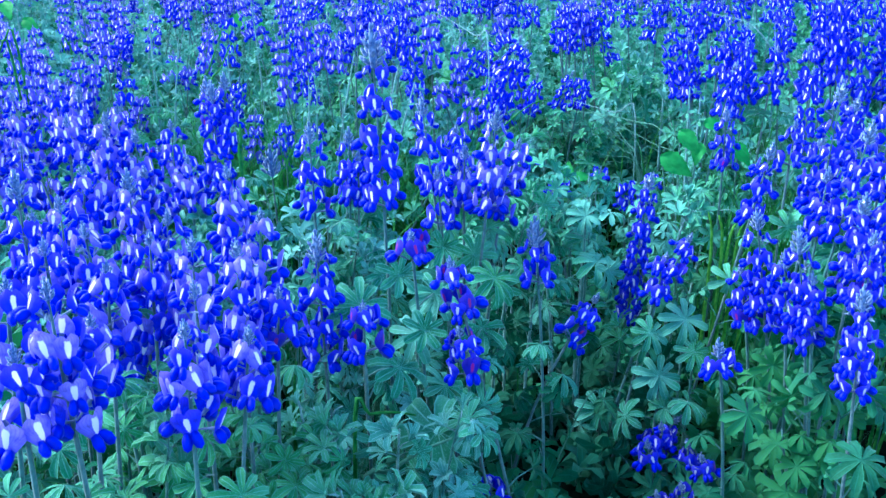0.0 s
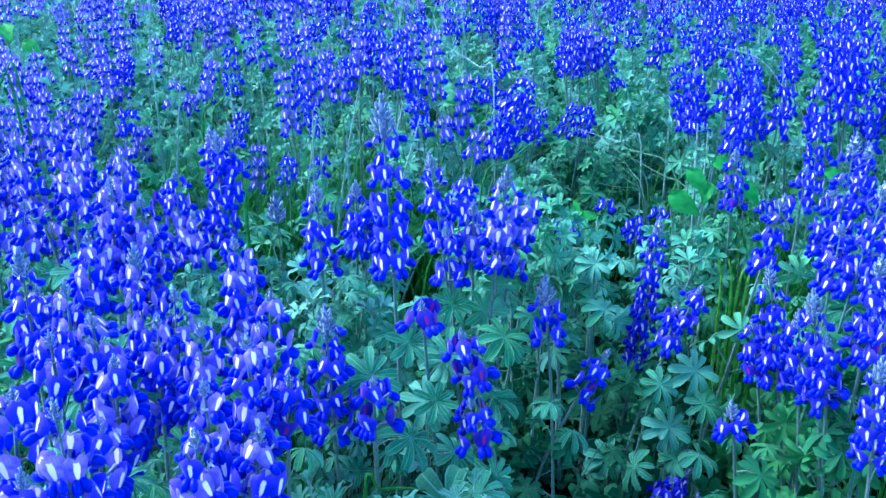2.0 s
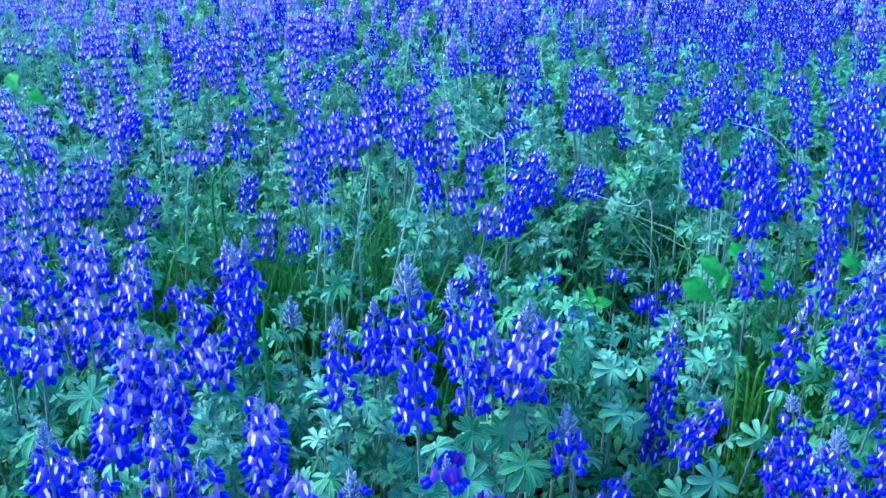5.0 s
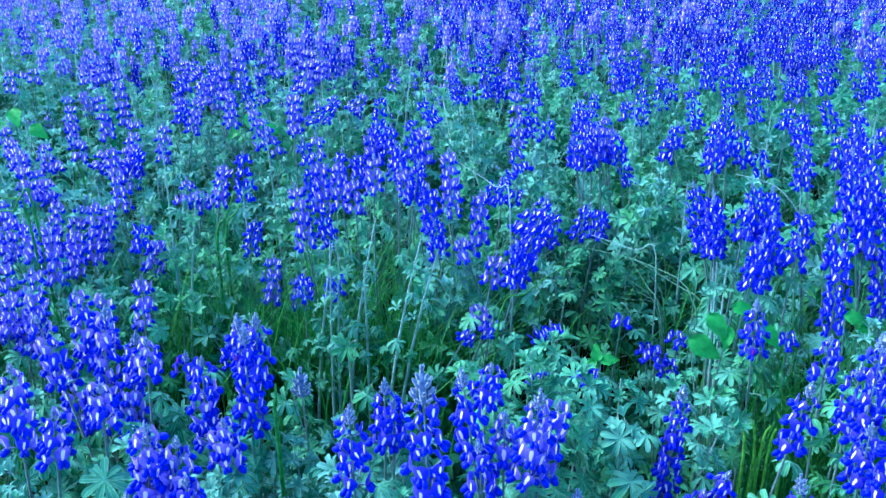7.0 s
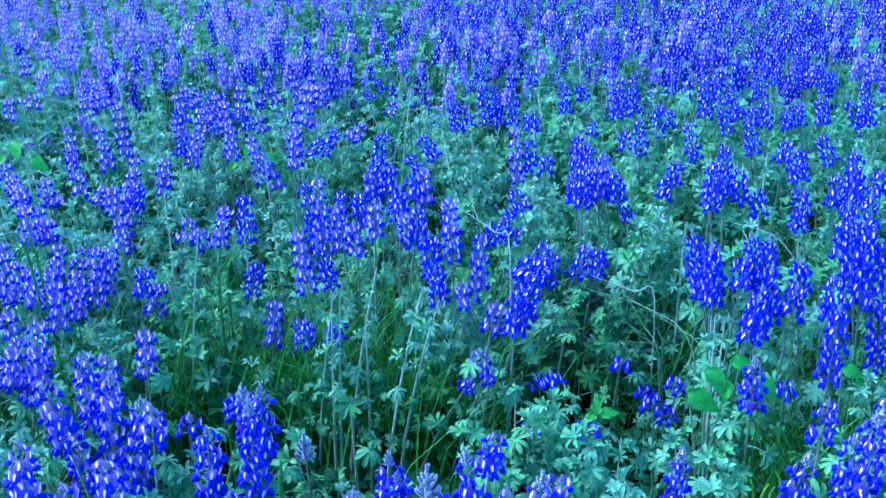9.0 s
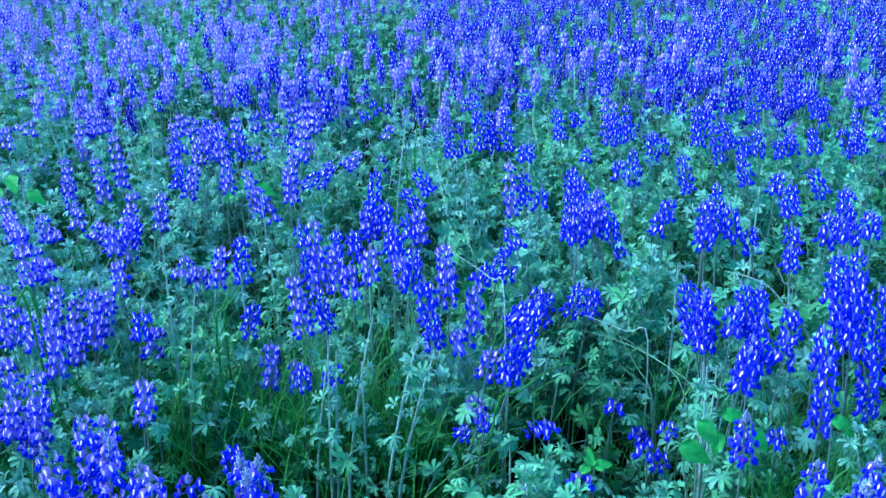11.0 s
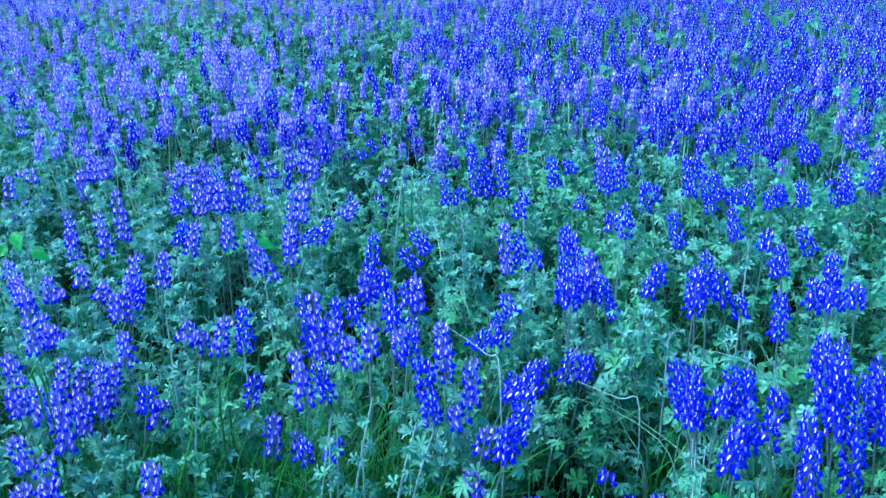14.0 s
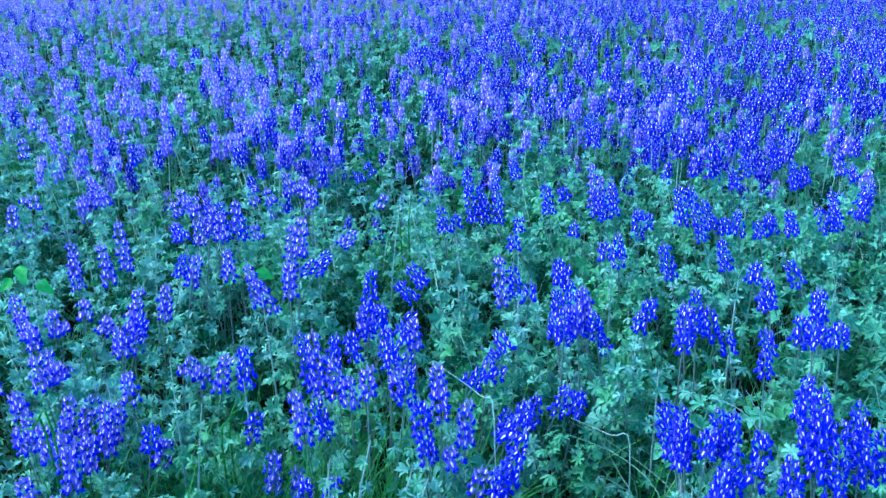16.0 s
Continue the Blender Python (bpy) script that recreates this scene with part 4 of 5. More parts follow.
lupine(0.556, 1.478, 0.350, -0.000, 0.035, "plain", detail=1)
lupine(-0.746, 1.479, 0.386, -0.019, 0.075, "violet", detail=1)
lupine(-0.753, 1.500, 0.433, 0.000, 0.112, "violet", detail=1)
lupine(0.704, 1.500, 0.622, 0.020, 0.268, "plain", detail=1)
lupine(-0.791, 1.500, 0.426, -0.013, 0.093, "violet", detail=1)
lupine(0.621, 1.500, 0.548, 0.010, 0.096, "plain", detail=1)
lupine(0.336, 1.505, 0.300, 0.003, 0.030, "plain", detail=1)
lupine(-0.779, 1.505, 0.390, -0.004, 0.092, "violet", detail=1)
lupine(0.146, 1.509, 0.360, 0.009, 0.044, "plain", detail=1)
lupine(0.361, 1.510, 0.275, 0.004, 0.030, "plain", detail=1)
lupine(0.746, 1.518, 0.621, 0.039, 0.167, "plain", detail=1)
lupine(0.787, 1.519, 0.595, 0.036, 0.128, "plain", detail=1)
lupine(0.522, 1.520, 0.555, 0.005, 0.117, "plain", detail=1)
lupine(0.510, 1.520, 0.518, 0.001, 0.114, "plain", detail=1)
lupine(0.670, 1.520, 0.686, 0.019, 0.227, "plain", detail=1)
lupine(-0.813, 1.524, 0.395, -0.032, 0.085, "violet", detail=1)
lupine(0.012, 1.536, 0.330, -0.019, 0.030, "plain", detail=1)
lupine(-0.573, 1.540, 0.439, -0.005, 0.082, "violet", detail=1)
lupine(0.584, 1.548, 0.508, -0.005, 0.073, "plain", detail=1)
lupine(0.121, 1.549, 0.329, 0.019, 0.032, "plain", detail=1)
lupine(0.758, 1.550, 0.631, 0.026, 0.190, "plain", detail=1)
lupine(-0.767, 1.550, 0.454, -0.013, 0.131, "violet", detail=1)
lupine(0.050, 1.577, 0.330, -0.006, 0.036, "plain", detail=1)
lupine(0.091, 1.580, 0.482, -0.003, 0.095, "plain", detail=1)
lupine(0.664, 1.580, 0.652, 0.035, 0.179, "plain", detail=1)
lupine(0.398, 1.585, 0.300, -0.001, 0.038, "plain", detail=1)
lupine(-0.593, 1.589, 0.382, -0.008, 0.079, "violet", detail=1)
lupine(0.703, 1.593, 0.614, 0.033, 0.112, "plain", detail=1)
lupine(0.048, 1.596, 0.320, -0.014, 0.040, "violet", detail=1)
lupine(0.142, 1.600, 0.551, -0.045, 0.158, "plain", detail=1)
lupine(0.606, 1.600, 0.534, 0.009, 0.076, "plain", detail=1)
lupine(0.506, 1.600, 0.544, -0.007, 0.082, "plain", detail=1)
lupine(0.027, 1.615, 0.340, 0.004, 0.040, "violet", detail=1)
lupine(0.447, 1.620, 0.549, 0.016, 0.124, "plain", detail=1)
lupine(0.514, 1.620, 0.577, 0.034, 0.123, "plain", detail=1)
lupine(0.554, 1.620, 0.571, -0.001, 0.117, "plain", detail=1)
lupine(0.059, 1.622, 0.447, -0.012, 0.078, "violet", detail=1)
lupine(0.456, 1.640, 0.548, 0.010, 0.126, "plain", detail=1)
lupine(0.366, 1.671, 0.224, 0.001, 0.030, "plain", detail=1)
lupine(-0.014, 1.679, 0.458, 0.021, 0.058, "violet", detail=1)
lupine(0.426, 1.680, 0.563, 0.034, 0.146, "plain", detail=1)
lupine(0.318, 1.691, 0.280, -0.004, 0.032, "plain", detail=1)
lupine(0.472, 1.698, 0.540, 0.018, 0.138, "plain", detail=1)
lupine(-0.796, 1.700, 0.465, -0.004, 0.123, "violet", detail=1)
lupine(-0.058, 1.700, 0.483, 0.010, 0.087, "plain", detail=1)
lupine(-0.251, 1.700, 0.373, -0.009, 0.065, "plain", detail=1)
lupine(-0.313, 1.700, 0.374, -0.001, 0.065, "plain", detail=1)
lupine(0.729, 1.700, 0.602, 0.008, 0.116, "plain", detail=1)
lupine(0.138, 1.703, 0.513, -0.038, 0.073, "plain", detail=1)
lupine(-0.068, 1.722, 0.548, 0.006, 0.104, "plain", detail=1)
lupine(0.034, 1.750, 0.526, -0.004, 0.126, "violet", detail=1)
lupine(0.167, 1.750, 0.518, -0.025, 0.087, "plain", detail=1)
lupine(-0.029, 1.760, 0.607, 0.007, 0.147, "violet", detail=1)
lupine(-0.391, 1.800, 0.374, -0.012, 0.123, "violet", detail=1)
lupine(-0.339, 1.800, 0.528, 0.019, 0.149, "violet", detail=1)
lupine(-0.176, 1.800, 0.587, -0.002, 0.093, "violet", detail=1)
lupine(-0.649, 1.800, 0.456, -0.014, 0.085, "plain", detail=1)
lupine(-0.795, 1.800, 0.426, -0.012, 0.113, "violet", detail=1)
lupine(-0.348, 1.809, 0.324, 0.005, 0.087, "violet", detail=1)
lupine(-0.626, 1.818, 0.407, -0.028, 0.084, "violet", detail=1)
lupine(-0.086, 1.820, 0.566, -0.013, 0.095, "plain", detail=1)
lupine(-0.126, 1.836, 0.547, 0.016, 0.062, "violet", detail=1)
lupine(-0.307, 1.844, 0.480, 0.034, 0.116, "plain", detail=1)
lupine(-0.764, 1.850, 0.480, -0.020, 0.154, "violet", detail=1)
lupine(-0.941, 1.850, 0.449, -0.002, 0.107, "violet", detail=1)
lupine(-0.737, 1.870, 0.468, -0.036, 0.119, "violet", detail=1)
lupine(-0.227, 1.873, 0.517, 0.004, 0.091, "violet", detail=1)
lupine(-0.437, 1.880, 0.428, -0.021, 0.096, "plain", detail=1)
lupine(-0.264, 1.900, 0.549, 0.011, 0.119, "violet", detail=1)
lupine(-0.727, 1.900, 0.523, -0.000, 0.093, "violet", detail=1)
lupine(-0.856, 1.900, 0.472, -0.056, 0.185, "violet", detail=1)
lupine(0.885, 1.900, 0.614, 0.009, 0.073, "plain", detail=1)
lupine(0.722, 1.900, 0.536, 0.008, 0.071, "plain", detail=1)
lupine(0.844, 1.945, 0.584, 0.007, 0.070, "plain", detail=1)
lupine(-0.815, 1.946, 0.458, -0.073, 0.171, "violet", detail=1)
lupine(-0.311, 1.950, 0.596, 0.013, 0.195, "violet", detail=1)
lupine(0.092, 1.950, 0.491, -0.037, 0.068, "plain", detail=1)
lupine(-0.131, 1.950, 0.568, -0.002, 0.094, "plain", detail=1)
lupine(0.319, 1.951, 0.423, -0.016, 0.087, "plain", detail=1)
lupine(-0.472, 1.960, 0.552, -0.005, 0.126, "plain", detail=1)
lupine(0.294, 1.970, 0.425, -0.034, 0.092, "plain", detail=1)
lupine(-0.518, 1.977, 0.521, -0.023, 0.113, "violet", detail=1)
lupine(-0.346, 1.978, 0.580, 0.027, 0.170, "plain", detail=1)
lupine(-0.093, 1.997, 0.511, -0.007, 0.077, "plain", detail=1)
lupine(-0.981, 2.000, 0.519, 0.011, 0.111, "violet", detail=1)
lupine(-0.081, 2.000, 0.595, 0.005, 0.101, "violet", detail=1)
lupine(0.758, 2.000, 0.552, 0.019, 0.090, "plain", detail=1)
lupine(0.569, 2.009, 0.608, -0.002, 0.131, "plain", detail=1)
lupine(0.913, 2.010, 0.553, -0.013, 0.070, "plain", detail=1)
lupine(-0.109, 2.012, 0.584, 0.015, 0.071, "plain", detail=1)
lupine(0.677, 2.033, 0.529, 0.017, 0.078, "plain", detail=1)
lupine(0.079, 2.037, 0.491, 0.045, 0.047, "plain", detail=1)
lupine(-0.953, 2.046, 0.472, 0.004, 0.068, "violet", detail=1)
lupine(-0.265, 2.050, 0.532, -0.018, 0.098, "plain", detail=1)
lupine(0.598, 2.050, 0.634, 0.014, 0.147, "plain", detail=1)
lupine(0.119, 2.050, 0.534, 0.028, 0.071, "plain", detail=1)
lupine(0.868, 2.050, 0.560, 0.002, 0.098, "plain", detail=1)
lupine(0.643, 2.080, 0.573, 0.023, 0.106, "plain", detail=1)
lupine(-0.992, 2.100, 0.480, 0.004, 0.087, "violet", detail=1)
lupine(-0.643, 2.100, 0.454, 0.008, 0.081, "violet", detail=1)
lupine(0.587, 2.100, 0.574, 0.011, 0.100, "plain", detail=1)
lupine(0.362, 2.100, 0.556, 0.015, 0.086, "plain", detail=1)
lupine(0.916, 2.100, 0.605, 0.025, 0.149, "plain", detail=1)
lupine(-0.242, 2.106, 0.507, 0.016, 0.099, "plain", detail=1)
lupine(-0.609, 2.107, 0.416, -0.010, 0.058, "violet", detail=1)
lupine(-0.962, 2.112, 0.430, 0.008, 0.055, "violet", detail=1)
lupine(0.314, 2.122, 0.547, 0.019, 0.063, "plain", detail=1)
lupine(0.947, 2.137, 0.589, 0.007, 0.113, "plain", detail=1)
lupine(0.495, 2.139, 0.530, -0.001, 0.071, "plain", detail=1)
lupine(-0.672, 2.148, 0.400, -0.008, 0.045, "violet", detail=1)
lupine(-0.219, 2.150, 0.552, 0.023, 0.102, "violet", detail=1)
lupine(0.521, 2.150, 0.565, -0.003, 0.072, "plain", detail=1)
lupine(0.317, 2.200, 0.595, 0.012, 0.171, "plain", detail=1)
lupine(0.819, 2.207, 0.554, 0.027, 0.071, "plain", detail=1)
lupine(-1.081, 2.212, 0.502, 0.006, 0.067, "violet", detail=1)
lupine(0.357, 2.216, 0.572, 0.019, 0.133, "violet", detail=1)
lupine(-0.783, 2.250, 0.495, -0.048, 0.091, "plain", detail=1)
lupine(-1.112, 2.250, 0.514, 0.004, 0.091, "violet", detail=1)
lupine(-0.188, 2.250, 0.621, -0.012, 0.141, "plain", detail=1)
lupine(0.296, 2.250, 0.550, 0.009, 0.129, "plain", detail=1)
lupine(0.359, 2.250, 0.542, 0.015, 0.107, "plain", detail=1)
lupine(0.853, 2.250, 0.573, 0.018, 0.106, "plain", detail=1)
lupine(-1.095, 2.257, 0.459, 0.002, 0.057, "violet", detail=1)
lupine(-0.808, 2.281, 0.447, -0.035, 0.089, "violet", detail=1)
lupine(-0.812, 2.300, 0.554, -0.031, 0.170, "violet", detail=1)
lupine(-0.895, 2.300, 0.478, -0.041, 0.078, "violet", detail=1)
lupine(-1.059, 2.300, 0.488, 0.007, 0.086, "violet", detail=1)
lupine(0.234, 2.300, 0.549, -0.005, 0.077, "plain", detail=1)
lupine(-0.873, 2.303, 0.462, -0.044, 0.055, "violet", detail=1)
lupine(-0.839, 2.328, 0.502, -0.037, 0.135, "violet", detail=1)
lupine(0.190, 2.349, 0.575, 0.010, 0.108, "plain", detail=1)
lupine(-0.114, 2.350, 0.599, 0.065, 0.093, "plain", detail=1)
lupine(0.150, 2.350, 0.607, 0.016, 0.167, "violet", detail=1)
lupine(0.926, 2.350, 0.595, 0.069, 0.109, "plain", detail=1)
lupine(-1.050, 2.355, 0.430, -0.009, 0.050, "violet", detail=1)
lupine(-0.154, 2.358, 0.549, 0.077, 0.091, "plain", detail=1)
lupine(-0.527, 2.381, 0.544, 0.058, 0.129, "violet", detail=1)
lupine(-1.005, 2.400, 0.476, -0.009, 0.081, "violet", detail=1)
lupine(-0.773, 2.400, 0.514, -0.015, 0.121, "violet", detail=1)
lupine(-0.549, 2.400, 0.582, 0.040, 0.143, "violet", detail=1)
lupine(0.321, 2.400, 0.572, 0.012, 0.095, "plain", detail=1)
lupine(0.884, 2.400, 0.550, -0.005, 0.072, "plain", detail=1)
lupine(0.343, 2.403, 0.546, 0.002, 0.074, "plain", detail=1)
lupine(0.623, 2.450, 0.594, 0.041, 0.129, "plain", detail=1)
lupine(-0.702, 2.500, 0.562, -0.029, 0.115, "violet", detail=1)
lupine(-0.615, 2.500, 0.577, -0.008, 0.114, "violet", detail=1)
lupine(-0.304, 2.500, 0.582, -0.069, 0.105, "plain", detail=1)
lupine(0.807, 2.500, 0.586, 0.030, 0.115, "plain", detail=1)
lupine(0.207, 2.500, 0.601, 0.002, 0.057, "plain", detail=1)
lupine(-0.739, 2.515, 0.560, -0.027, 0.090, "plain", detail=1)
lupine(-0.341, 2.532, 0.543, -0.075, 0.079, "plain", detail=1)
lupine(0.532, 2.600, 0.566, 0.009, 0.123, "plain", detail=1)
lupine(-0.444, 2.620, 0.609, -0.022, 0.196, "violet", detail=1)
lupine(-1.031, 2.631, 0.550, 0.017, 0.149, "violet", detail=1)
lupine(0.502, 2.649, 0.519, 0.008, 0.081, "plain", detail=1)
lupine(1.061, 2.650, 0.615, 0.026, 0.092, "plain", detail=1)
lupine(-0.787, 2.650, 0.578, 0.012, 0.051, "plain", detail=1)
lupine(-1.137, 2.680, 0.538, -0.003, 0.182, "violet", detail=1)
lupine(-0.984, 2.680, 0.604, 0.008, 0.179, "violet", detail=1)
lupine(0.991, 2.693, 0.569, 0.015, 0.077, "plain", detail=1)
lupine(0.886, 2.696, 0.577, 0.004, 0.069, "plain", detail=1)
lupine(-0.824, 2.700, 0.584, 0.026, 0.061, "plain", detail=1)
lupine(0.815, 2.700, 0.627, 0.041, 0.104, "plain", detail=1)
lupine(1.019, 2.700, 0.582, 0.017, 0.061, "plain", detail=1)
lupine(1.024, 2.703, 0.580, 0.022, 0.082, "plain", detail=1)
lupine(0.931, 2.720, 0.592, 0.017, 0.102, "plain", detail=1)
lupine(0.792, 2.733, 0.602, 0.049, 0.128, "plain", detail=1)
lupine(-0.638, 2.750, 0.639, -0.002, 0.113, "violet", detail=1)
lupine(-0.686, 2.753, 0.595, -0.007, 0.106, "violet", detail=1)
lupine(-0.747, 2.757, 0.575, -0.023, 0.099, "violet", detail=1)
lupine(1.193, 2.761, 0.592, 0.061, 0.109, "plain", detail=1)
lupine(1.242, 2.774, 0.640, 0.047, 0.155, "plain", detail=1)
lupine(0.754, 2.780, 0.656, 0.029, 0.149, "plain", detail=1)
lupine(1.376, 2.791, 0.630, -0.036, 0.110, "plain", detail=1)
lupine(-0.720, 2.800, 0.607, -0.020, 0.112, "violet", detail=1)
lupine(0.796, 2.800, 0.648, 0.018, 0.089, "plain", detail=1)
lupine(-0.639, 2.812, 0.570, 0.003, 0.097, "plain", detail=1)
lupine(-0.244, 2.824, 0.520, -0.078, 0.084, "violet", detail=1)
lupine(1.403, 2.825, 0.640, -0.017, 0.144, "plain", detail=1)
lupine(0.839, 2.841, 0.595, 0.034, 0.055, "plain", detail=1)
lupine(-0.613, 2.844, 0.523, 0.020, 0.067, "violet", detail=1)
lupine(0.651, 2.850, 0.549, 0.011, 0.115, "plain", detail=1)
lupine(-0.719, 2.868, 0.600, 0.014, 0.162, "plain", detail=1)
lupine(0.697, 2.880, 0.530, -0.000, 0.081, "plain", detail=1)
lupine(-0.761, 2.884, 0.600, 0.014, 0.148, "plain", detail=1)
lupine(-0.844, 2.900, 0.606, 0.040, 0.074, "violet", detail=1)
lupine(0.569, 2.900, 0.632, 0.019, 0.133, "plain", detail=1)
lupine(0.524, 2.917, 0.600, 0.033, 0.121, "plain", detail=1)
lupine(-0.892, 2.929, 0.584, 0.030, 0.071, "violet", detail=1)
lupine(-0.890, 2.935, 0.500, 0.008, 0.086, "violet", detail=1)
lupine(-1.431, 2.963, 0.560, -0.008, 0.091, "violet", detail=1)
lupine(0.362, 2.980, 0.604, 0.018, 0.123, "plain", detail=1)
lupine(-0.793, 3.001, 0.511, 0.013, 0.112, "violet", detail=1)
lupine(0.409, 3.005, 0.595, 0.035, 0.079, "plain", detail=1)
lupine(0.195, 3.020, 0.629, 0.017, 0.196, "plain", detail=1)
lupine(0.524, 3.020, 0.659, 0.025, 0.207, "faded", detail=1)
lupine(-0.832, 3.021, 0.570, -0.001, 0.128, "violet", detail=1)
lupine(0.561, 3.045, 0.608, 0.010, 0.135, "faded", detail=1)
lupine(0.094, 3.050, 0.639, 0.029, 0.210, "plain", detail=1)
lupine(0.139, 3.057, 0.581, 0.032, 0.161, "plain", detail=1)
lupine(-0.907, 3.069, 0.580, 0.034, 0.092, "violet", detail=1)
lupine(-0.648, 3.075, 0.580, 0.006, 0.083, "violet", detail=1)
lupine(1.268, 3.075, 0.611, 0.036, 0.070, "plain", detail=1)
lupine(1.241, 3.080, 0.640, 0.029, 0.115, "plain", detail=1)
lupine(-0.607, 3.085, 0.572, 0.023, 0.079, "violet", detail=1)
lupine(-0.439, 3.085, 0.570, -0.004, 0.084, "violet", detail=1)
lupine(-0.478, 3.133, 0.600, 0.003, 0.106, "violet", detail=1)
lupine(-1.432, 3.142, 0.540, -0.010, 0.074, "violet", detail=1)
lupine(-1.202, 3.155, 0.564, 0.014, 0.089, "violet", detail=1)
lupine(-1.469, 3.170, 0.528, -0.029, 0.052, "violet", detail=1)
lupine(-0.555, 3.185, 0.600, 0.033, 0.101, "faded", detail=1)
lupine(1.498, 3.186, 0.597, 0.040, 0.081, "faded", detail=1)
lupine(-1.285, 3.194, 0.520, -0.001, 0.069, "violet", detail=1)
lupine(1.451, 3.199, 0.640, 0.039, 0.108, "faded", detail=1)
lupine(-1.229, 3.200, 0.565, -0.003, 0.109, "violet", detail=1)
lupine(0.267, 3.200, 0.630, 0.023, 0.094, "plain", detail=1)
lupine(-0.506, 3.215, 0.546, 0.038, 0.066, "faded", detail=1)
lupine(-1.258, 3.219, 0.580, 0.014, 0.130, "violet", detail=1)
lupine(-0.175, 3.230, 0.500, -0.049, 0.081, "violet", detail=1)
lupine(1.081, 3.233, 0.569, 0.042, 0.097, "plain", detail=1)
lupine(1.113, 3.244, 0.620, 0.043, 0.110, "plain", detail=1)
lupine(1.335, 3.544, 0.620, 0.057, 0.166, "plain", detail=1)
lupine(1.363, 3.588, 0.573, 0.049, 0.130, "plain", detail=1)
lupine(-0.304, 3.643, 0.500, 0.048, 0.079, "plain", detail=1)
lupine(-0.352, 3.669, 0.448, 0.048, 0.061, "plain", detail=1)
lupine(-1.742, 3.800, 0.574, -0.008, 0.106, "violet", detail=1)
lupine(0.941, 3.826, 0.590, 0.054, 0.195, "plain", detail=1)
lupine(0.907, 3.841, 0.600, 0.069, 0.230, "plain", detail=1)
lupine(0.708, 3.957, 0.600, 0.022, 0.161, "plain", detail=1)
lupine(0.681, 3.998, 0.598, 0.037, 0.128, "plain", detail=1)

lupine(-1.158, 2.313, 0.530, 0.012, 0.090, "violet", detail=1)
lupine(-1.066, 2.173, 0.500, 0.012, 0.080, "violet", detail=1)
lupine(-0.970, 2.067, 0.460, 0.012, 0.080, "violet", detail=1)
lupine(-1.018, 1.950, 0.450, 0.012, 0.090, "violet", detail=1)
lupine(-0.979, 1.866, 0.410, 0.012, 0.090, "violet", detail=1)
lupine(-0.888, 1.790, 0.460, 0.012, 0.100, "violet", detail=1)
lupine(-0.880, 1.660, 0.420, 0.012, 0.100, "violet", detail=1)
lupine(-0.831, 1.749, 0.470, 0.012, 0.080, "violet", detail=1)
lupine(-1.130, 2.060, 0.450, 0.012, 0.090, "violet", detail=1)
lupine(-0.194, 2.160, 0.565, -0.011, 0.102, "plain", detail=1, leaves=0)
lupine(-0.158, 2.140, 0.566, -0.010, 0.086, "plain", detail=1, leaves=0)
lupine(-0.145, 2.050, 0.547, -0.000, 0.091, "plain", detail=1, leaves=0)
lupine(-0.083, 2.200, 0.521, -0.016, 0.082, "plain", detail=1, leaves=0)
lupine(0.005, 2.950, 0.538, 0.013, 0.108, "plain", detail=1, leaves=0)
lupine(0.056, 2.950, 0.511, 0.004, 0.075, "plain", detail=1, leaves=0)
lupine(0.297, 2.100, 0.568, -0.002, 0.112, "plain", detail=1, leaves=0)
lupine(0.266, 2.120, 0.536, 0.013, 0.079, "plain", detail=1, leaves=0)
lupine(0.322, 2.110, 0.570, 0.009, 0.093, "violet", detail=1, leaves=0)
lupine(0.377, 2.120, 0.490, 0.041, 0.082, "plain", detail=1, leaves=0)
lupine(0.102, 2.020, 0.470, -0.007, 0.077, "plain", detail=1, leaves=0)
lupine(0.130, 2.030, 0.443, -0.009, 0.047, "plain", detail=1, leaves=0)
lupine(0.051, 2.010, 0.440, -0.004, 0.046, "plain", detail=1, leaves=0)
lupine(0.210, 1.930, 0.427, -0.017, 0.099, "plain", detail=1, leaves=0)
lupine(0.180, 1.940, 0.404, -0.004, 0.085, "plain", detail=1, leaves=0)
lupine(0.143, 1.930, 0.388, -0.009, 0.088, "plain", detail=1, leaves=0)
lupine(0.269, 2.970, 0.493, 0.012, 0.079, "plain", detail=1, leaves=0)
lupine(0.459, 2.910, 0.490, -0.006, 0.068, "plain", detail=1, leaves=0)
lupine(-0.381, 2.390, 0.713, -0.013, 0.130, "violet", detail=1, leaves=0)
lupine(-0.413, 2.300, 0.611, -0.001, 0.113, "violet", detail=1, leaves=0)
lupine(-0.808, 2.100, 0.529, 0.001, 0.085, "violet", detail=1, leaves=0)
lupine(0.282, 0.970, 0.140, 0.008, 0.050, "plain", leaves=0)
lupine(0.311, 0.950, 0.127, 0.008, 0.050, "plain", leaves=0)
lupine(0.255, 0.930, 0.140, 0.008, 0.040, "plain", leaves=0)
lupine(0.287, 0.880, 0.113, 0.008, 0.050, "plain", leaves=0)
lupine(0.314, 0.900, 0.140, 0.008, 0.040, "plain", leaves=0)
lupine(0.255, 0.870, 0.108, 0.008, 0.040, "plain", leaves=0)
lupine(0.045, 0.760, 0.204, 0.008, 0.030, "plain", leaves=0)


# ---- the shoots between them ----
near_spots, mid_spots, far_spots = set_shoots()
for px, py, h in near_spots:
    # Pale tufts are commoner at left, to lift that side by colour.
    leafy_shoot(px, py, h, rnd.random() < (0.35 if px > 0.05 else 0.75))


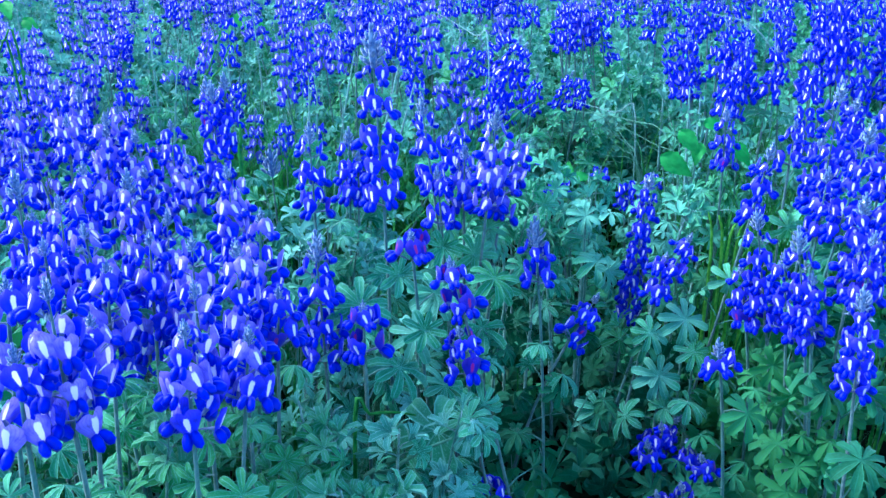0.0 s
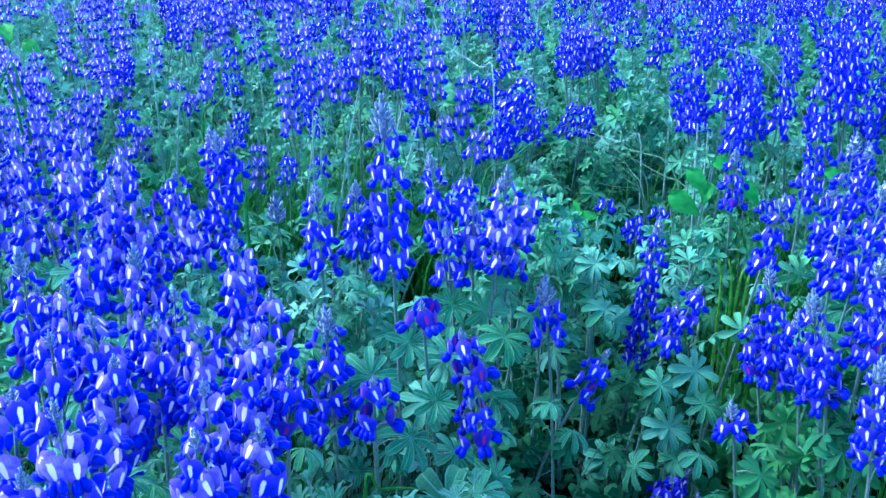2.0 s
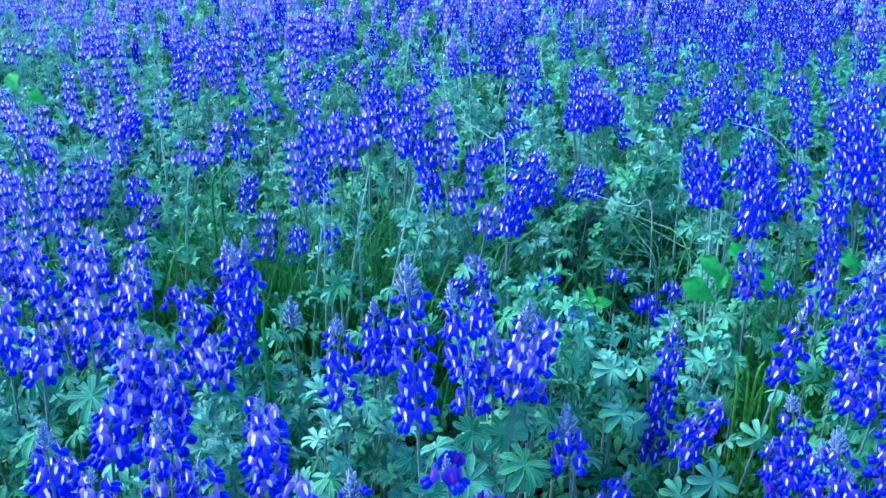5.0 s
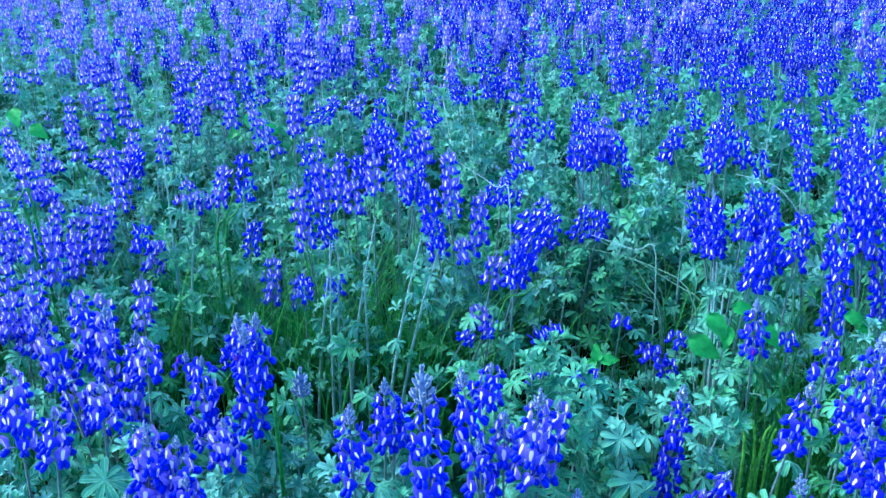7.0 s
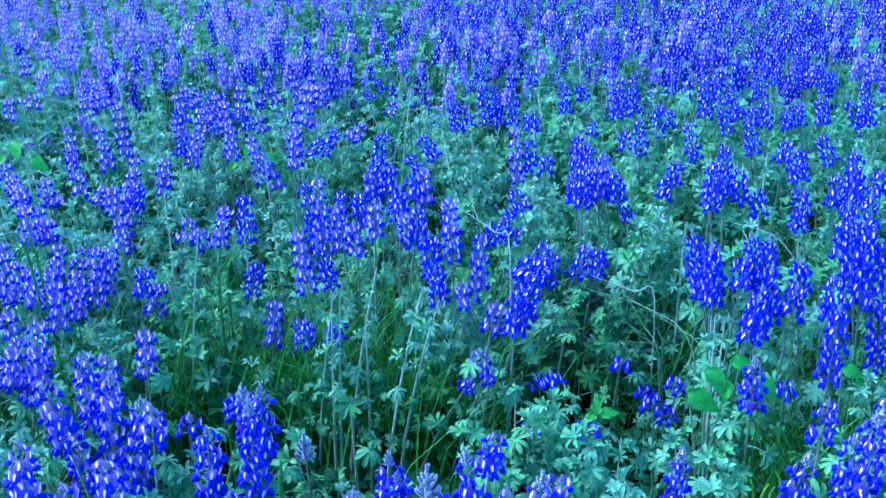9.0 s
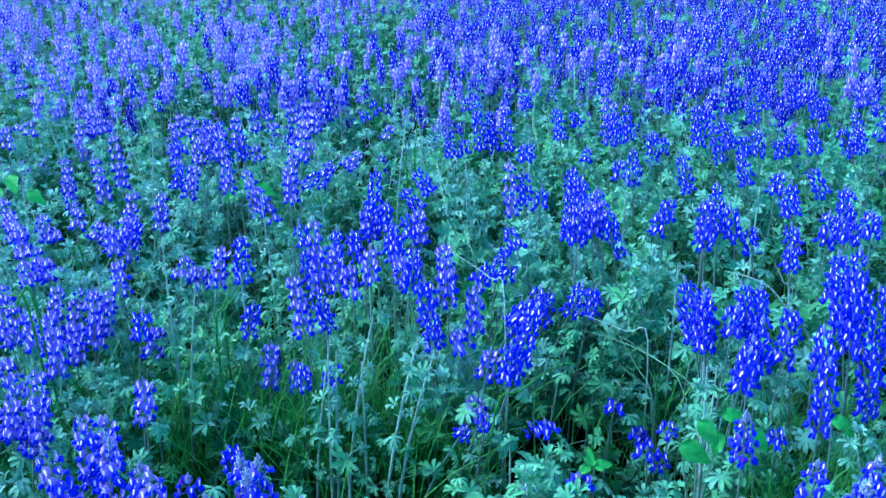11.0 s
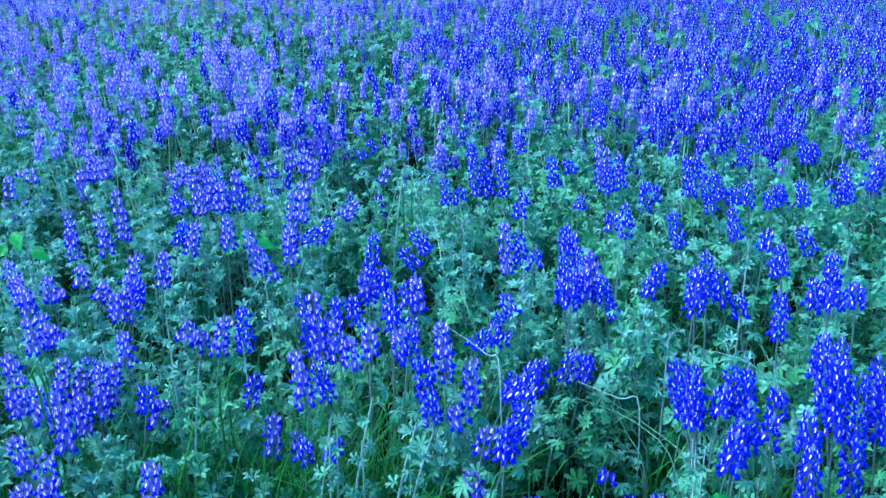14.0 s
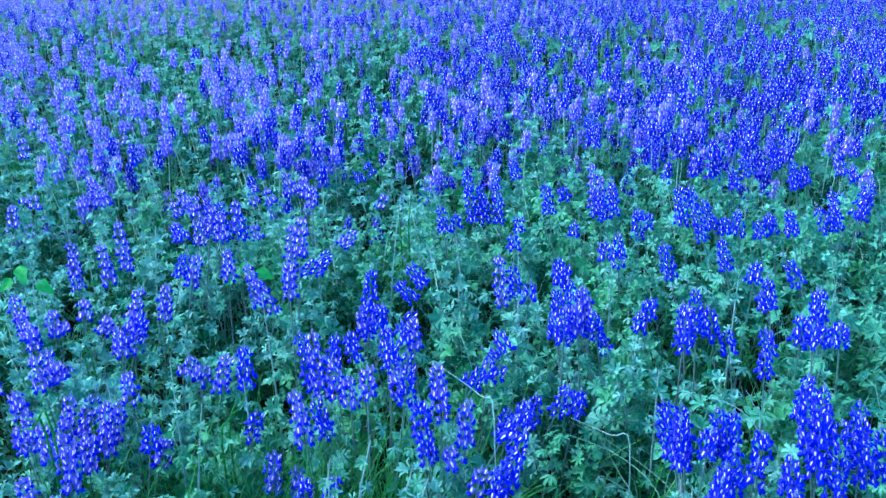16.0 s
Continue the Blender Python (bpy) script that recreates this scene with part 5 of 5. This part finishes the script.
def shoot_mass(name, spots, leaves, young, per_shoot, size, pale_from, label):
    """Leafy shoots past counting, joined."""
    mass = Mass()
    sets, fresh, shade_sets = [[] for _ in leaves], [[] for _ in young], [[] for _ in leaves]
    bar = Pieces().tube(shoot_stem(1.0, (0.1, 0.0)), [0.0024, 0.0022, 0.0018, 0.0009], 3, 1).block()
    bars = []
    for px, py, h in spots:
        yaw, bow = rnd.uniform(0, 6.28), 0.1
        base = Matrix.Translation((px, py, -0.004)) @ Matrix.Rotation(yaw, 4, "Z")
        bars.append(base @ Matrix.Diagonal((1, 1, h, 1)))
        # The lowest leaves take the shade-dark copy, the top ones the pale young one.
        for k in range(per_shoot):
            s = 0.2 + 0.8 * (k + 0.6) / per_shoot
            at = Vector((bow * s * s, 0, h * s))
            # The pale share grows leftward, in place of the haze on that side.
            (fresh[rnd.randrange(len(young))] if k > per_shoot * (pale_from + 0.4 * max(-1.0, min(1.0, px / half_width(abs(py))))) else (shade_sets if k < per_shoot * 0.42 else sets)[rnd.randrange(len(leaves))]).append(base @ spread(at, 2.4 * k + rnd.uniform(-0.5, 0.5), rnd.uniform(-0.6, 0.3), rnd.uniform(0.8, 1.2) * size * (1.1 - 0.4 * k / per_shoot)))
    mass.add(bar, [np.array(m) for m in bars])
    for block, mats in zip(leaves + young + [felted(b, 3) for b in leaves], sets + fresh + shade_sets):
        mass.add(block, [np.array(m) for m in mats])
    return mass.thing(name, (leaf_mass, stem_mass, young_mass, shade_mass), label, "foliage")


shoot_mass("lupine_foliage", mid_spots, mid_leaves, mid_young, 16, 1.12, 0.64, "grey-green hairy lupine leaves crowded below the flowers")
shoot_mass("field_foliage", far_spots, far_leaves, far_young, 5, 1.35, 0.7, "blue-green lupine foliage filling the wide field")


# ---- single plants that stand out ----
def line_mesh(name, places, radii, mat, sides=5):
    """A stalk along a smooth line through a few places."""
    pts = [Vector(p) for p in places]
    out, rad = [], []
    n = len(pts)
    for i in range(n - 1):
        p0, p1, p2, p3 = pts[max(i - 1, 0)], pts[i], pts[i + 1], pts[min(i + 2, n - 1)]
        for k in range(4):
            s = k / 4
            out.append(0.5 * (2 * p1 + (p2 - p0) * s + (2 * p0 - 5 * p1 + 4 * p2 - p3) * s * s + (3 * p1 - p0 - 3 * p2 + p3) * s ** 3))
            rad.append(radii[0] + (radii[1] - radii[0]) * (i + s) / (n - 1))
    out.append(pts[-1])
    rad.append(radii[1])
    return Pieces().tube(out, rad, sides, 0).mesh(name, (mat,))


def stalk(places, thick, mat, label, name="grass_stalk", category="grass stalk"):
    root = Vector(places[0])
    ob = tagged(new(name, line_mesh(name, [Vector(p) - root for p in places], (thick, thick * 0.35), mat)), label, category, "single stalks")
    ob.location = root
    return ob


broad_star = leaf_pieces(7, 1.5, 0.04, 5, 0.05, girth=1.75, nod=-38).mesh("leaf_broad", (leaf_mat, stem_mat))


def star_leaf(x, y, z, size, tip=0.0, yaw=0.0, shape=0, broad=False):
    """A shoot whose one large palmate leaf faces the open."""
    plant = tagged(new("leafy_shoot"), "lupine shoot topped by a large open palmate leaf", "lupine shoot", "leafy lupine shoots")
    plant.location = (x, y + 0.03, -0.004)
    h = z - 0.03
    part("stem", Pieces().tube([(0, 0.02, 0), (0.004, 0.01, h * 0.5), (0, 0, h)], [0.0022, 0.002, 0.0014], 5, 0).mesh("shoot_stem", (stem_mat,)), plant)
    turn = spread((0, 0, 0), math.pi + yaw, tip, size)
    reach = turn @ Vector((0, LEAF_SHAPES[shape][3] * 0.75, LEAF_SHAPES[shape][3] * 0.62))
    part("leaf", broad_star if broad else leaf_meshes[shape], plant, Matrix.Translation(Vector((0, 0, h)) - reach) @ turn, "large open leaf with broad leaflets" if broad else "large open leaf with nine leaflets")
    for k in range(3):
        part("leaf", leaf_meshes[rnd.randrange(len(leaf_meshes))], plant, spread((0, 0.008, h * (0.45 + 0.17 * k)), 2.1 * k + yaw, rnd.uniform(-0.6, 0.0), rnd.uniform(0.8, 1.1)))


def leafy_stalk(root, top):
    """A tall pale hairy stalk with small drooping leaves all the way up."""
    plant = tagged(new("leafy_shoot"), "tall pale hairy lupine stalk with small drooping leaves", "lupine shoot", "leafy lupine shoots")
    plant.location = (root[0], root[1], -0.004)
    end = Vector(top) - plant.location
    bend = Vector((end.x * 0.15, 0.01, end.z * 0.5))
    part("stem", Pieces().tube([curve(Vector((0, 0, 0)), bend, end, s / 5) for s in range(6)], [0.0038, 0.0035, 0.003, 0.0026, 0.002, 0.0012], 6, 0).mesh("shoot_stem", (pale_stem,)), plant)
    for k in range(11):
        s = 0.3 + 0.7 * (k + 0.5) / 11
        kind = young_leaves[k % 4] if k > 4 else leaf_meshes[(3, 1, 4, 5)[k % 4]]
        part("leaf", kind, plant, spread(curve(Vector((0, 0, 0)), bend, end, s), 2.4 * k + rnd.uniform(-0.4, 0.4), rnd.uniform(-0.9, -0.1), rnd.uniform(0.6, 0.9) * (1.1 - 0.3 * s)))


def broad_leaf_mesh(length, width):
    """A pointed, toothed blade, folded along its midrib and waved at its edge."""
    rows, lean = [], rnd.uniform(-0.12, 0.12)
    for i in range(13):
        v = i / 12
        swell = min(1.0, v / 0.3) ** 0.6 * min(1.0, (1 - v) / 0.7) ** 0.75
        w = width * 0.5 * swell * (1 - 0.12 * (i % 2)) + 0.0004
        rows.append([(Vector((u * w + lean * length * v * v, length * v - 0.05 * length * abs(u) * (1 - v), (0.22 * w * abs(u)) - 0.2 * length * v * v + 0.002 * math.sin(11 * v + 5 * u))), (u * 0.5 + 0.5, v)) for u in (-1, -0.55, 0, 0.55, 1)])
    return Pieces().quadgrid(rows, 0).mesh("blade", (broad_mat,))


def broad_weed(x, y, blades):
    """A broad-leaved weed: bright blades on stalks from one root, turned to the open."""
    plant = tagged(new("broad_leaved_weed"), "bright green broad-leaved weed between the lupines", "weed", "broad-leaved weeds")
    plant.location = (x, y, -0.004)
    for bx, by, bz, size, turn, rise in blades:
        end = Vector((bx - x, by - y, bz))
        part("stalk", Pieces().tube([(0, 0, 0), (end.x * 0.3, end.y * 0.3, bz * 0.6), end], [0.002, 0.0017, 0.0012], 4, 0).mesh("stalk", (stem_mat,)), plant)
        part("blade", broad_leaf_mesh(size, size * 0.72), plant, Matrix.Translation(end) @ Matrix.Rotation(radians(rise), 4, "X") @ Matrix.Rotation(radians(turn), 4, "Z"))


stalk([(0.423, 1.720, -0.004), (0.403, 1.720, 0.258), (0.357, 1.740, 0.308), (0.293, 1.760, 0.375)], 0.0016, straw_mat, "pale dry grass stalk arching over the hollow", "grass_stalk", "grass stalk")
stalk([(0.410, 1.700, -0.004), (0.395, 1.700, 0.270), (0.370, 1.750, 0.323), (0.335, 1.800, 0.378)], 0.0014, straw_mat, "pale dry grass stalk arching over the hollow", "grass_stalk", "grass stalk")
stalk([(0.416, 1.680, -0.004), (0.386, 1.680, 0.280), (0.334, 1.700, 0.345), (0.300, 1.700, 0.357)], 0.0014, straw_mat, "pale dry grass stalk arching over the hollow", "grass_stalk", "grass stalk")
stalk([(0.408, 1.720, -0.004), (0.408, 1.720, 0.263), (0.390, 1.740, 0.327), (0.347, 1.740, 0.365)], 0.0014, straw_mat, "pale dry grass stalk arching over the hollow", "grass_stalk", "grass stalk")
stalk([(0.433, 1.750, -0.004), (0.413, 1.750, 0.251), (0.338, 1.750, 0.285), (0.279, 1.750, 0.298)], 0.0013, straw_mat, "pale dry grass stalk arching over the hollow", "grass_stalk", "grass stalk")
stalk([(0.518, 1.700, -0.004), (0.488, 1.700, 0.270), (0.442, 1.800, 0.300), (0.301, 1.900, 0.359)], 0.0018, straw_mat, "pale dry grass stalk arching over the hollow", "grass_stalk", "grass stalk")
stalk([(0.461, 1.600, -0.004), (0.431, 1.600, 0.336), (0.378, 1.750, 0.360), (0.269, 1.850, 0.359)], 0.0015, straw_mat, "pale dry grass stalk arching over the hollow", "grass_stalk", "grass stalk")
stalk([(0.163, 1.550, -0.004), (0.163, 1.550, 0.252), (0.175, 1.500, 0.302), (0.254, 1.500, 0.324)], 0.0013, straw_mat, "pale dry grass stalk arching over the hollow", "grass_stalk", "grass stalk")
stalk([(0.460, 1.700, -0.004), (0.460, 1.700, 0.320), (0.476, 1.700, 0.380), (0.503, 1.750, 0.396)], 0.0018, straw_mat, "pale dry grass stalk arching over the hollow", "grass_stalk", "grass stalk")
stalk([(0.041, 1.550, -0.004), (0.061, 1.550, 0.346), (0.106, 1.550, 0.390), (0.160, 1.550, 0.434), (0.217, 1.560, 0.443)], 0.0024, grass_mat, "bright green bent grass blade beside blue flowers", "grass_stalk", "grass stalk")
stalk([(0.153, 1.550, -0.004), (0.133, 1.550, 0.345), (0.139, 1.550, 0.379), (0.116, 1.560, 0.419)], 0.0020, grass_mat, "bright green bent grass blade beside blue flowers", "grass_stalk", "grass stalk")
stalk([(0.402, 1.215, -0.004), (0.402, 1.215, 0.276), (0.391, 1.215, 0.342)], 0.0036, lime_grass, "lime green young upright grass blade", "grass_stalk", "grass stalk")
stalk([(0.418, 1.215, -0.004), (0.418, 1.215, 0.272), (0.407, 1.215, 0.337)], 0.0036, lime_grass, "lime green young upright grass blade", "grass_stalk", "grass stalk")
stalk([(0.426, 1.215, -0.004), (0.426, 1.215, 0.276), (0.436, 1.215, 0.328)], 0.0036, lime_grass, "lime green young upright grass blade", "grass_stalk", "grass stalk")
stalk([(0.438, 1.215, -0.004), (0.438, 1.215, 0.272), (0.445, 1.215, 0.323)], 0.0036, lime_grass, "lime green young upright grass blade", "grass_stalk", "grass stalk")
stalk([(0.459, 1.215, -0.004), (0.459, 1.215, 0.286), (0.442, 1.215, 0.351)], 0.0036, lime_grass, "lime green young upright grass blade", "grass_stalk", "grass stalk")
stalk([(-0.890, 2.100, -0.004), (-0.900, 2.100, 0.412), (-0.905, 2.100, 0.469), (-0.913, 2.100, 0.509)], 0.0034, grass_mat, "bright green upright grass blade", "grass_stalk", "grass stalk")
stalk([(-0.874, 2.100, -0.004), (-0.884, 2.100, 0.426), (-0.889, 2.100, 0.462), (-0.895, 2.100, 0.482)], 0.0034, grass_mat, "bright green upright grass blade", "grass_stalk", "grass stalk")
stalk([(-0.808, 1.700, -0.004), (-0.818, 1.700, 0.506), (-0.844, 1.700, 0.524), (-0.873, 1.700, 0.529)], 0.0034, grass_mat, "bright green upright grass blade", "grass_stalk", "grass stalk")
stalk([(-0.822, 1.700, -0.004), (-0.832, 1.700, 0.489), (-0.857, 1.700, 0.502), (-0.884, 1.700, 0.501)], 0.0034, grass_mat, "bright green upright grass blade", "grass_stalk", "grass stalk")
stalk([(-0.235, 1.020, -0.004), (-0.245, 1.020, 0.448), (-0.243, 1.020, 0.488), (-0.242, 1.020, 0.518)], 0.0034, grass_mat, "bright green upright grass blade", "grass_stalk", "grass stalk")
stalk([(-0.495, 1.800, -0.004), (-0.505, 1.800, 0.384), (-0.481, 1.800, 0.453), (-0.459, 1.800, 0.506)], 0.0034, grass_mat, "bright green upright grass blade", "grass_stalk", "grass stalk")
stalk([(-0.489, 1.850, -0.004), (-0.499, 1.850, 0.377), (-0.469, 1.850, 0.448), (-0.441, 1.850, 0.502)], 0.0034, grass_mat, "bright green upright grass blade", "grass_stalk", "grass stalk")
stalk([(-0.123, 3.000, -0.004), (-0.133, 3.000, 0.416), (-0.136, 3.000, 0.493), (-0.140, 3.000, 0.547)], 0.0034, grass_mat, "bright green upright grass blade", "grass_stalk", "grass stalk")
stalk([(-0.095, 3.000, -0.004), (-0.105, 3.000, 0.396), (-0.099, 3.000, 0.493), (-0.093, 3.000, 0.565)], 0.0034, grass_mat, "bright green upright grass blade", "grass_stalk", "grass stalk")
stalk([(0.690, 1.620, -0.004), (0.670, 1.620, 0.408), (0.604, 1.620, 0.519), (0.557, 1.630, 0.566), (0.494, 1.650, 0.581)], 0.0020, pale_stem, "pale bowed bare lupine stem", "bare_stem", "stem")
stalk([(0.641, 1.620, -0.004), (0.611, 1.620, 0.505), (0.592, 1.620, 0.571), (0.570, 1.620, 0.610)], 0.0016, pale_stem, "pale bowed bare lupine stem", "bare_stem", "stem")
stalk([(0.098, 1.700, -0.004), (0.088, 1.700, 0.499), (0.062, 1.750, 0.529), (-0.020, 1.800, 0.571)], 0.0018, pale_stem, "pale bowed bare lupine stem", "bare_stem", "stem")
stalk([(0.413, 1.800, -0.004), (0.403, 1.800, 0.358), (0.369, 1.850, 0.354), (0.285, 1.900, 0.370)], 0.0018, pale_stem, "pale bowed bare lupine stem", "bare_stem", "stem")
stalk([(-0.086, 0.690, -0.004), (-0.081, 0.690, 0.316), (-0.067, 0.690, 0.323), (-0.046, 0.690, 0.325), (-0.025, 0.690, 0.322)], 0.0026, grass_mat, "bright green grass blade bowed over below the flowers")
stalk([(-0.147, 0.740, -0.004), (-0.147, 0.740, 0.262), (-0.145, 0.740, 0.313), (-0.141, 0.740, 0.350)], 0.0030, grass_mat, "bright green upright grass blade")
stalk([(-0.142, 0.750, -0.004), (-0.142, 0.750, 0.248), (-0.143, 0.750, 0.294), (-0.135, 0.750, 0.333)], 0.0026, grass_mat, "bright green upright grass blade")
stalk([(-0.074, 0.660, -0.004), (-0.074, 0.660, 0.254), (-0.048, 0.660, 0.282), (-0.020, 0.660, 0.303), (0.008, 0.660, 0.317)], 0.0032, straw_mat, "pale green grass blade leaning under broad leaves")
stalk([(-0.286, 0.660, -0.004), (-0.286, 0.660, 0.320), (-0.284, 0.660, 0.349), (-0.286, 0.660, 0.366)], 0.0030, grass_mat, "bright green upright grass blade")
stalk([(0.129, 0.980, -0.004), (0.187, 0.980, 0.170), (0.213, 0.980, 0.153), (0.228, 0.980, 0.127)], 0.0012, straw_mat, "pale dry grass stalk bent over the hollow")
leafy_stalk((-0.136, 1.550), (-0.049, 1.550, 0.477))
leafy_stalk((-0.246, 1.600), (-0.232, 1.600, 0.453))
leafy_stalk((-0.258, 1.600), (-0.246, 1.600, 0.476))
leafy_stalk((-0.186, 1.600), (-0.186, 1.600, 0.428))
leafy_stalk((-0.157, 1.550), (-0.079, 1.550, 0.500))
leafy_stalk((-0.578, 1.750), (-0.521, 1.750, 0.527))
leafy_stalk((-0.599, 1.800), (-0.592, 1.800, 0.605))
leafy_stalk((-0.461, 1.900), (-0.466, 1.900, 0.486))
leafy_stalk((-0.233, 1.620), (-0.163, 1.620, 0.512))
leafy_stalk((-0.298, 1.650), (-0.248, 1.650, 0.450))
leafy_stalk((0.481, 1.600), (0.455, 1.600, 0.418))
leafy_stalk((0.489, 1.900), (0.482, 1.900, 0.487))
leafy_stalk((0.482, 2.400), (0.473, 2.400, 0.555))
leafy_stalk((0.803, 2.300), (0.797, 2.300, 0.535))
leafy_stalk((-1.159, 2.400), (-1.139, 2.400, 0.526))
leafy_stalk((0.247, 2.600), (0.229, 2.600, 0.599))
leafy_stalk((1.011, 2.200), (1.016, 2.200, 0.565))
leafy_stalk((-0.757, 1.900), (-0.774, 1.900, 0.490))
leafy_stalk((-0.926, 2.700), (-0.876, 2.700, 0.567))
leafy_stalk((-0.449, 2.200), (-0.470, 2.200, 0.567))
leafy_stalk((-0.366, 2.600), (-0.378, 2.600, 0.588))
leafy_stalk((-0.178, 2.800), (-0.123, 2.800, 0.622))
leafy_stalk((0.083, 2.500), (0.038, 2.500, 0.610))
star_leaf(-0.005, 0.690, 0.320, 1.05, -0.20, -0.30, 2, True)
star_leaf(-0.079, 0.727, 0.436, 0.95, -0.25, 0.12, 2)
star_leaf(-0.027, 0.760, 0.389, 0.90, -0.30, 0.00, 0)
star_leaf(0.317, 1.000, 0.290, 0.95, -0.25, 0.06, 2)
star_leaf(0.007, 0.950, 0.368, 0.95, -0.45, 0.00, 1)
star_leaf(0.327, 0.980, 0.253, 0.83, -0.35, 0.00, 0)
star_leaf(0.079, 1.410, 0.393, 0.68, -0.55, 0.00, 3)
star_leaf(0.090, 1.300, 0.410, 0.60, -0.45, -0.30, 3)
star_leaf(0.196, 1.100, 0.399, 0.71, -0.25, -0.30, 2)
star_leaf(0.219, 1.020, 0.143, 0.95, -0.25, -0.30, 2)
star_leaf(0.285, 0.980, 0.217, 0.95, -0.25, -0.30, 2)
star_leaf(-0.093, 0.600, 0.348, 0.83, -0.45, -0.30, 1)
star_leaf(-0.099, 0.620, 0.377, 0.75, -0.55, -0.30, 1)
star_leaf(-0.259, 0.600, 0.411, 0.75, -0.55, 0.00, 1)
star_leaf(-0.096, 1.850, 0.370, 0.95, -0.25, -0.30, 2)
star_leaf(-0.191, 1.300, 0.438, 0.95, -0.45, -0.30, 1)
for px, py, h in ((-0.25, 0.95, 0.41), (-0.18, 0.9, 0.4), (-0.12, 0.98, 0.41), (-0.06, 0.92, 0.385), (-0.2, 1.05, 0.41), (-0.1, 1.07, 0.41), (-0.01, 1.0, 0.39), (-0.3, 1.02, 0.41), (-0.14, 0.66, 0.37), (-0.09, 0.62, 0.36), (-0.05, 0.68, 0.34), (-0.19, 0.6, 0.37), (-0.24, 0.56, 0.36), (-0.17, 0.53, 0.36), (-0.11, 0.54, 0.35), (-0.28, 0.64, 0.37), (-0.01, 0.62, 0.32), (-0.22, 0.68, 0.37), (0.41, 0.84, 0.2), (-0.22, 1.23, 0.37), (-0.23, 1.14, 0.37), (-0.18, 1.16, 0.37), (-0.42, 1.22, 0.37), (-0.50, 1.27, 0.37), (-0.50, 1.10, 0.37), (-0.28, 1.11, 0.37), (-0.12, 1.10, 0.37)):
    leafy_shoot(px, py, h)
leafy_shoot(0.065, 1.270, 0.445, False)
leafy_shoot(0.098, 1.220, 0.425, False)
leafy_shoot(0.147, 1.280, 0.415, False)
leafy_shoot(0.167, 1.200, 0.422, False)
leafy_shoot(0.205, 1.200, 0.399, False)
leafy_shoot(0.071, 1.150, 0.417, False)
leafy_shoot(0.121, 1.150, 0.408, False)
leafy_shoot(0.203, 1.150, 0.389, False)
leafy_shoot(0.345, 1.300, 0.359, False)
leafy_shoot(0.365, 1.250, 0.359, False)
leafy_shoot(0.410, 1.350, 0.350, False)
leafy_shoot(0.304, 1.200, 0.371, False)
leafy_shoot(0.027, 1.250, 0.419, False)
leafy_shoot(0.208, 1.850, 0.359, False)
leafy_shoot(0.293, 1.850, 0.345, False)
leafy_shoot(0.038, 1.180, 0.422, False)
leafy_shoot(0.166, 1.140, 0.409, False)
broad_weed(0.400, 1.400, [(0.360, 1.390, 0.384, 0.060, 235, 55), (0.388, 1.395, 0.425, 0.050, 215, 50), (0.425, 1.395, 0.436, 0.038, 270, 45), (0.478, 1.400, 0.402, 0.046, 215, 50), (0.420, 1.390, 0.405, 0.040, 160, 40)])
broad_weed(0.219, 1.380, [(0.206, 1.380, 0.350, 0.030, 350, 60), (0.214, 1.380, 0.350, 0.034, 280, 35), (0.206, 1.380, 0.350, 0.026, 120, 40)])
broad_weed(0.640, 1.420, [(0.612, 1.400, 0.420, 0.040, 250, 50), (0.640, 1.400, 0.400, 0.036, 200, 45)])
broad_weed(-1.215, 2.500, [(-1.215, 2.500, 0.530, 0.060, 200, 45), (-1.175, 2.500, 0.480, 0.060, 240, 50), (-1.245, 2.500, 0.490, 0.050, 140, 50)])
broad_weed(-0.590, 2.600, [(-0.590, 2.600, 0.490, 0.060, 190, 45), (-0.560, 2.600, 0.460, 0.060, 240, 50), (-0.620, 2.600, 0.450, 0.050, 130, 50)])
leafy_stalk((0.440, 1.480), (0.420, 1.480, 0.478))
leafy_stalk((0.458, 1.520), (0.452, 1.520, 0.455))
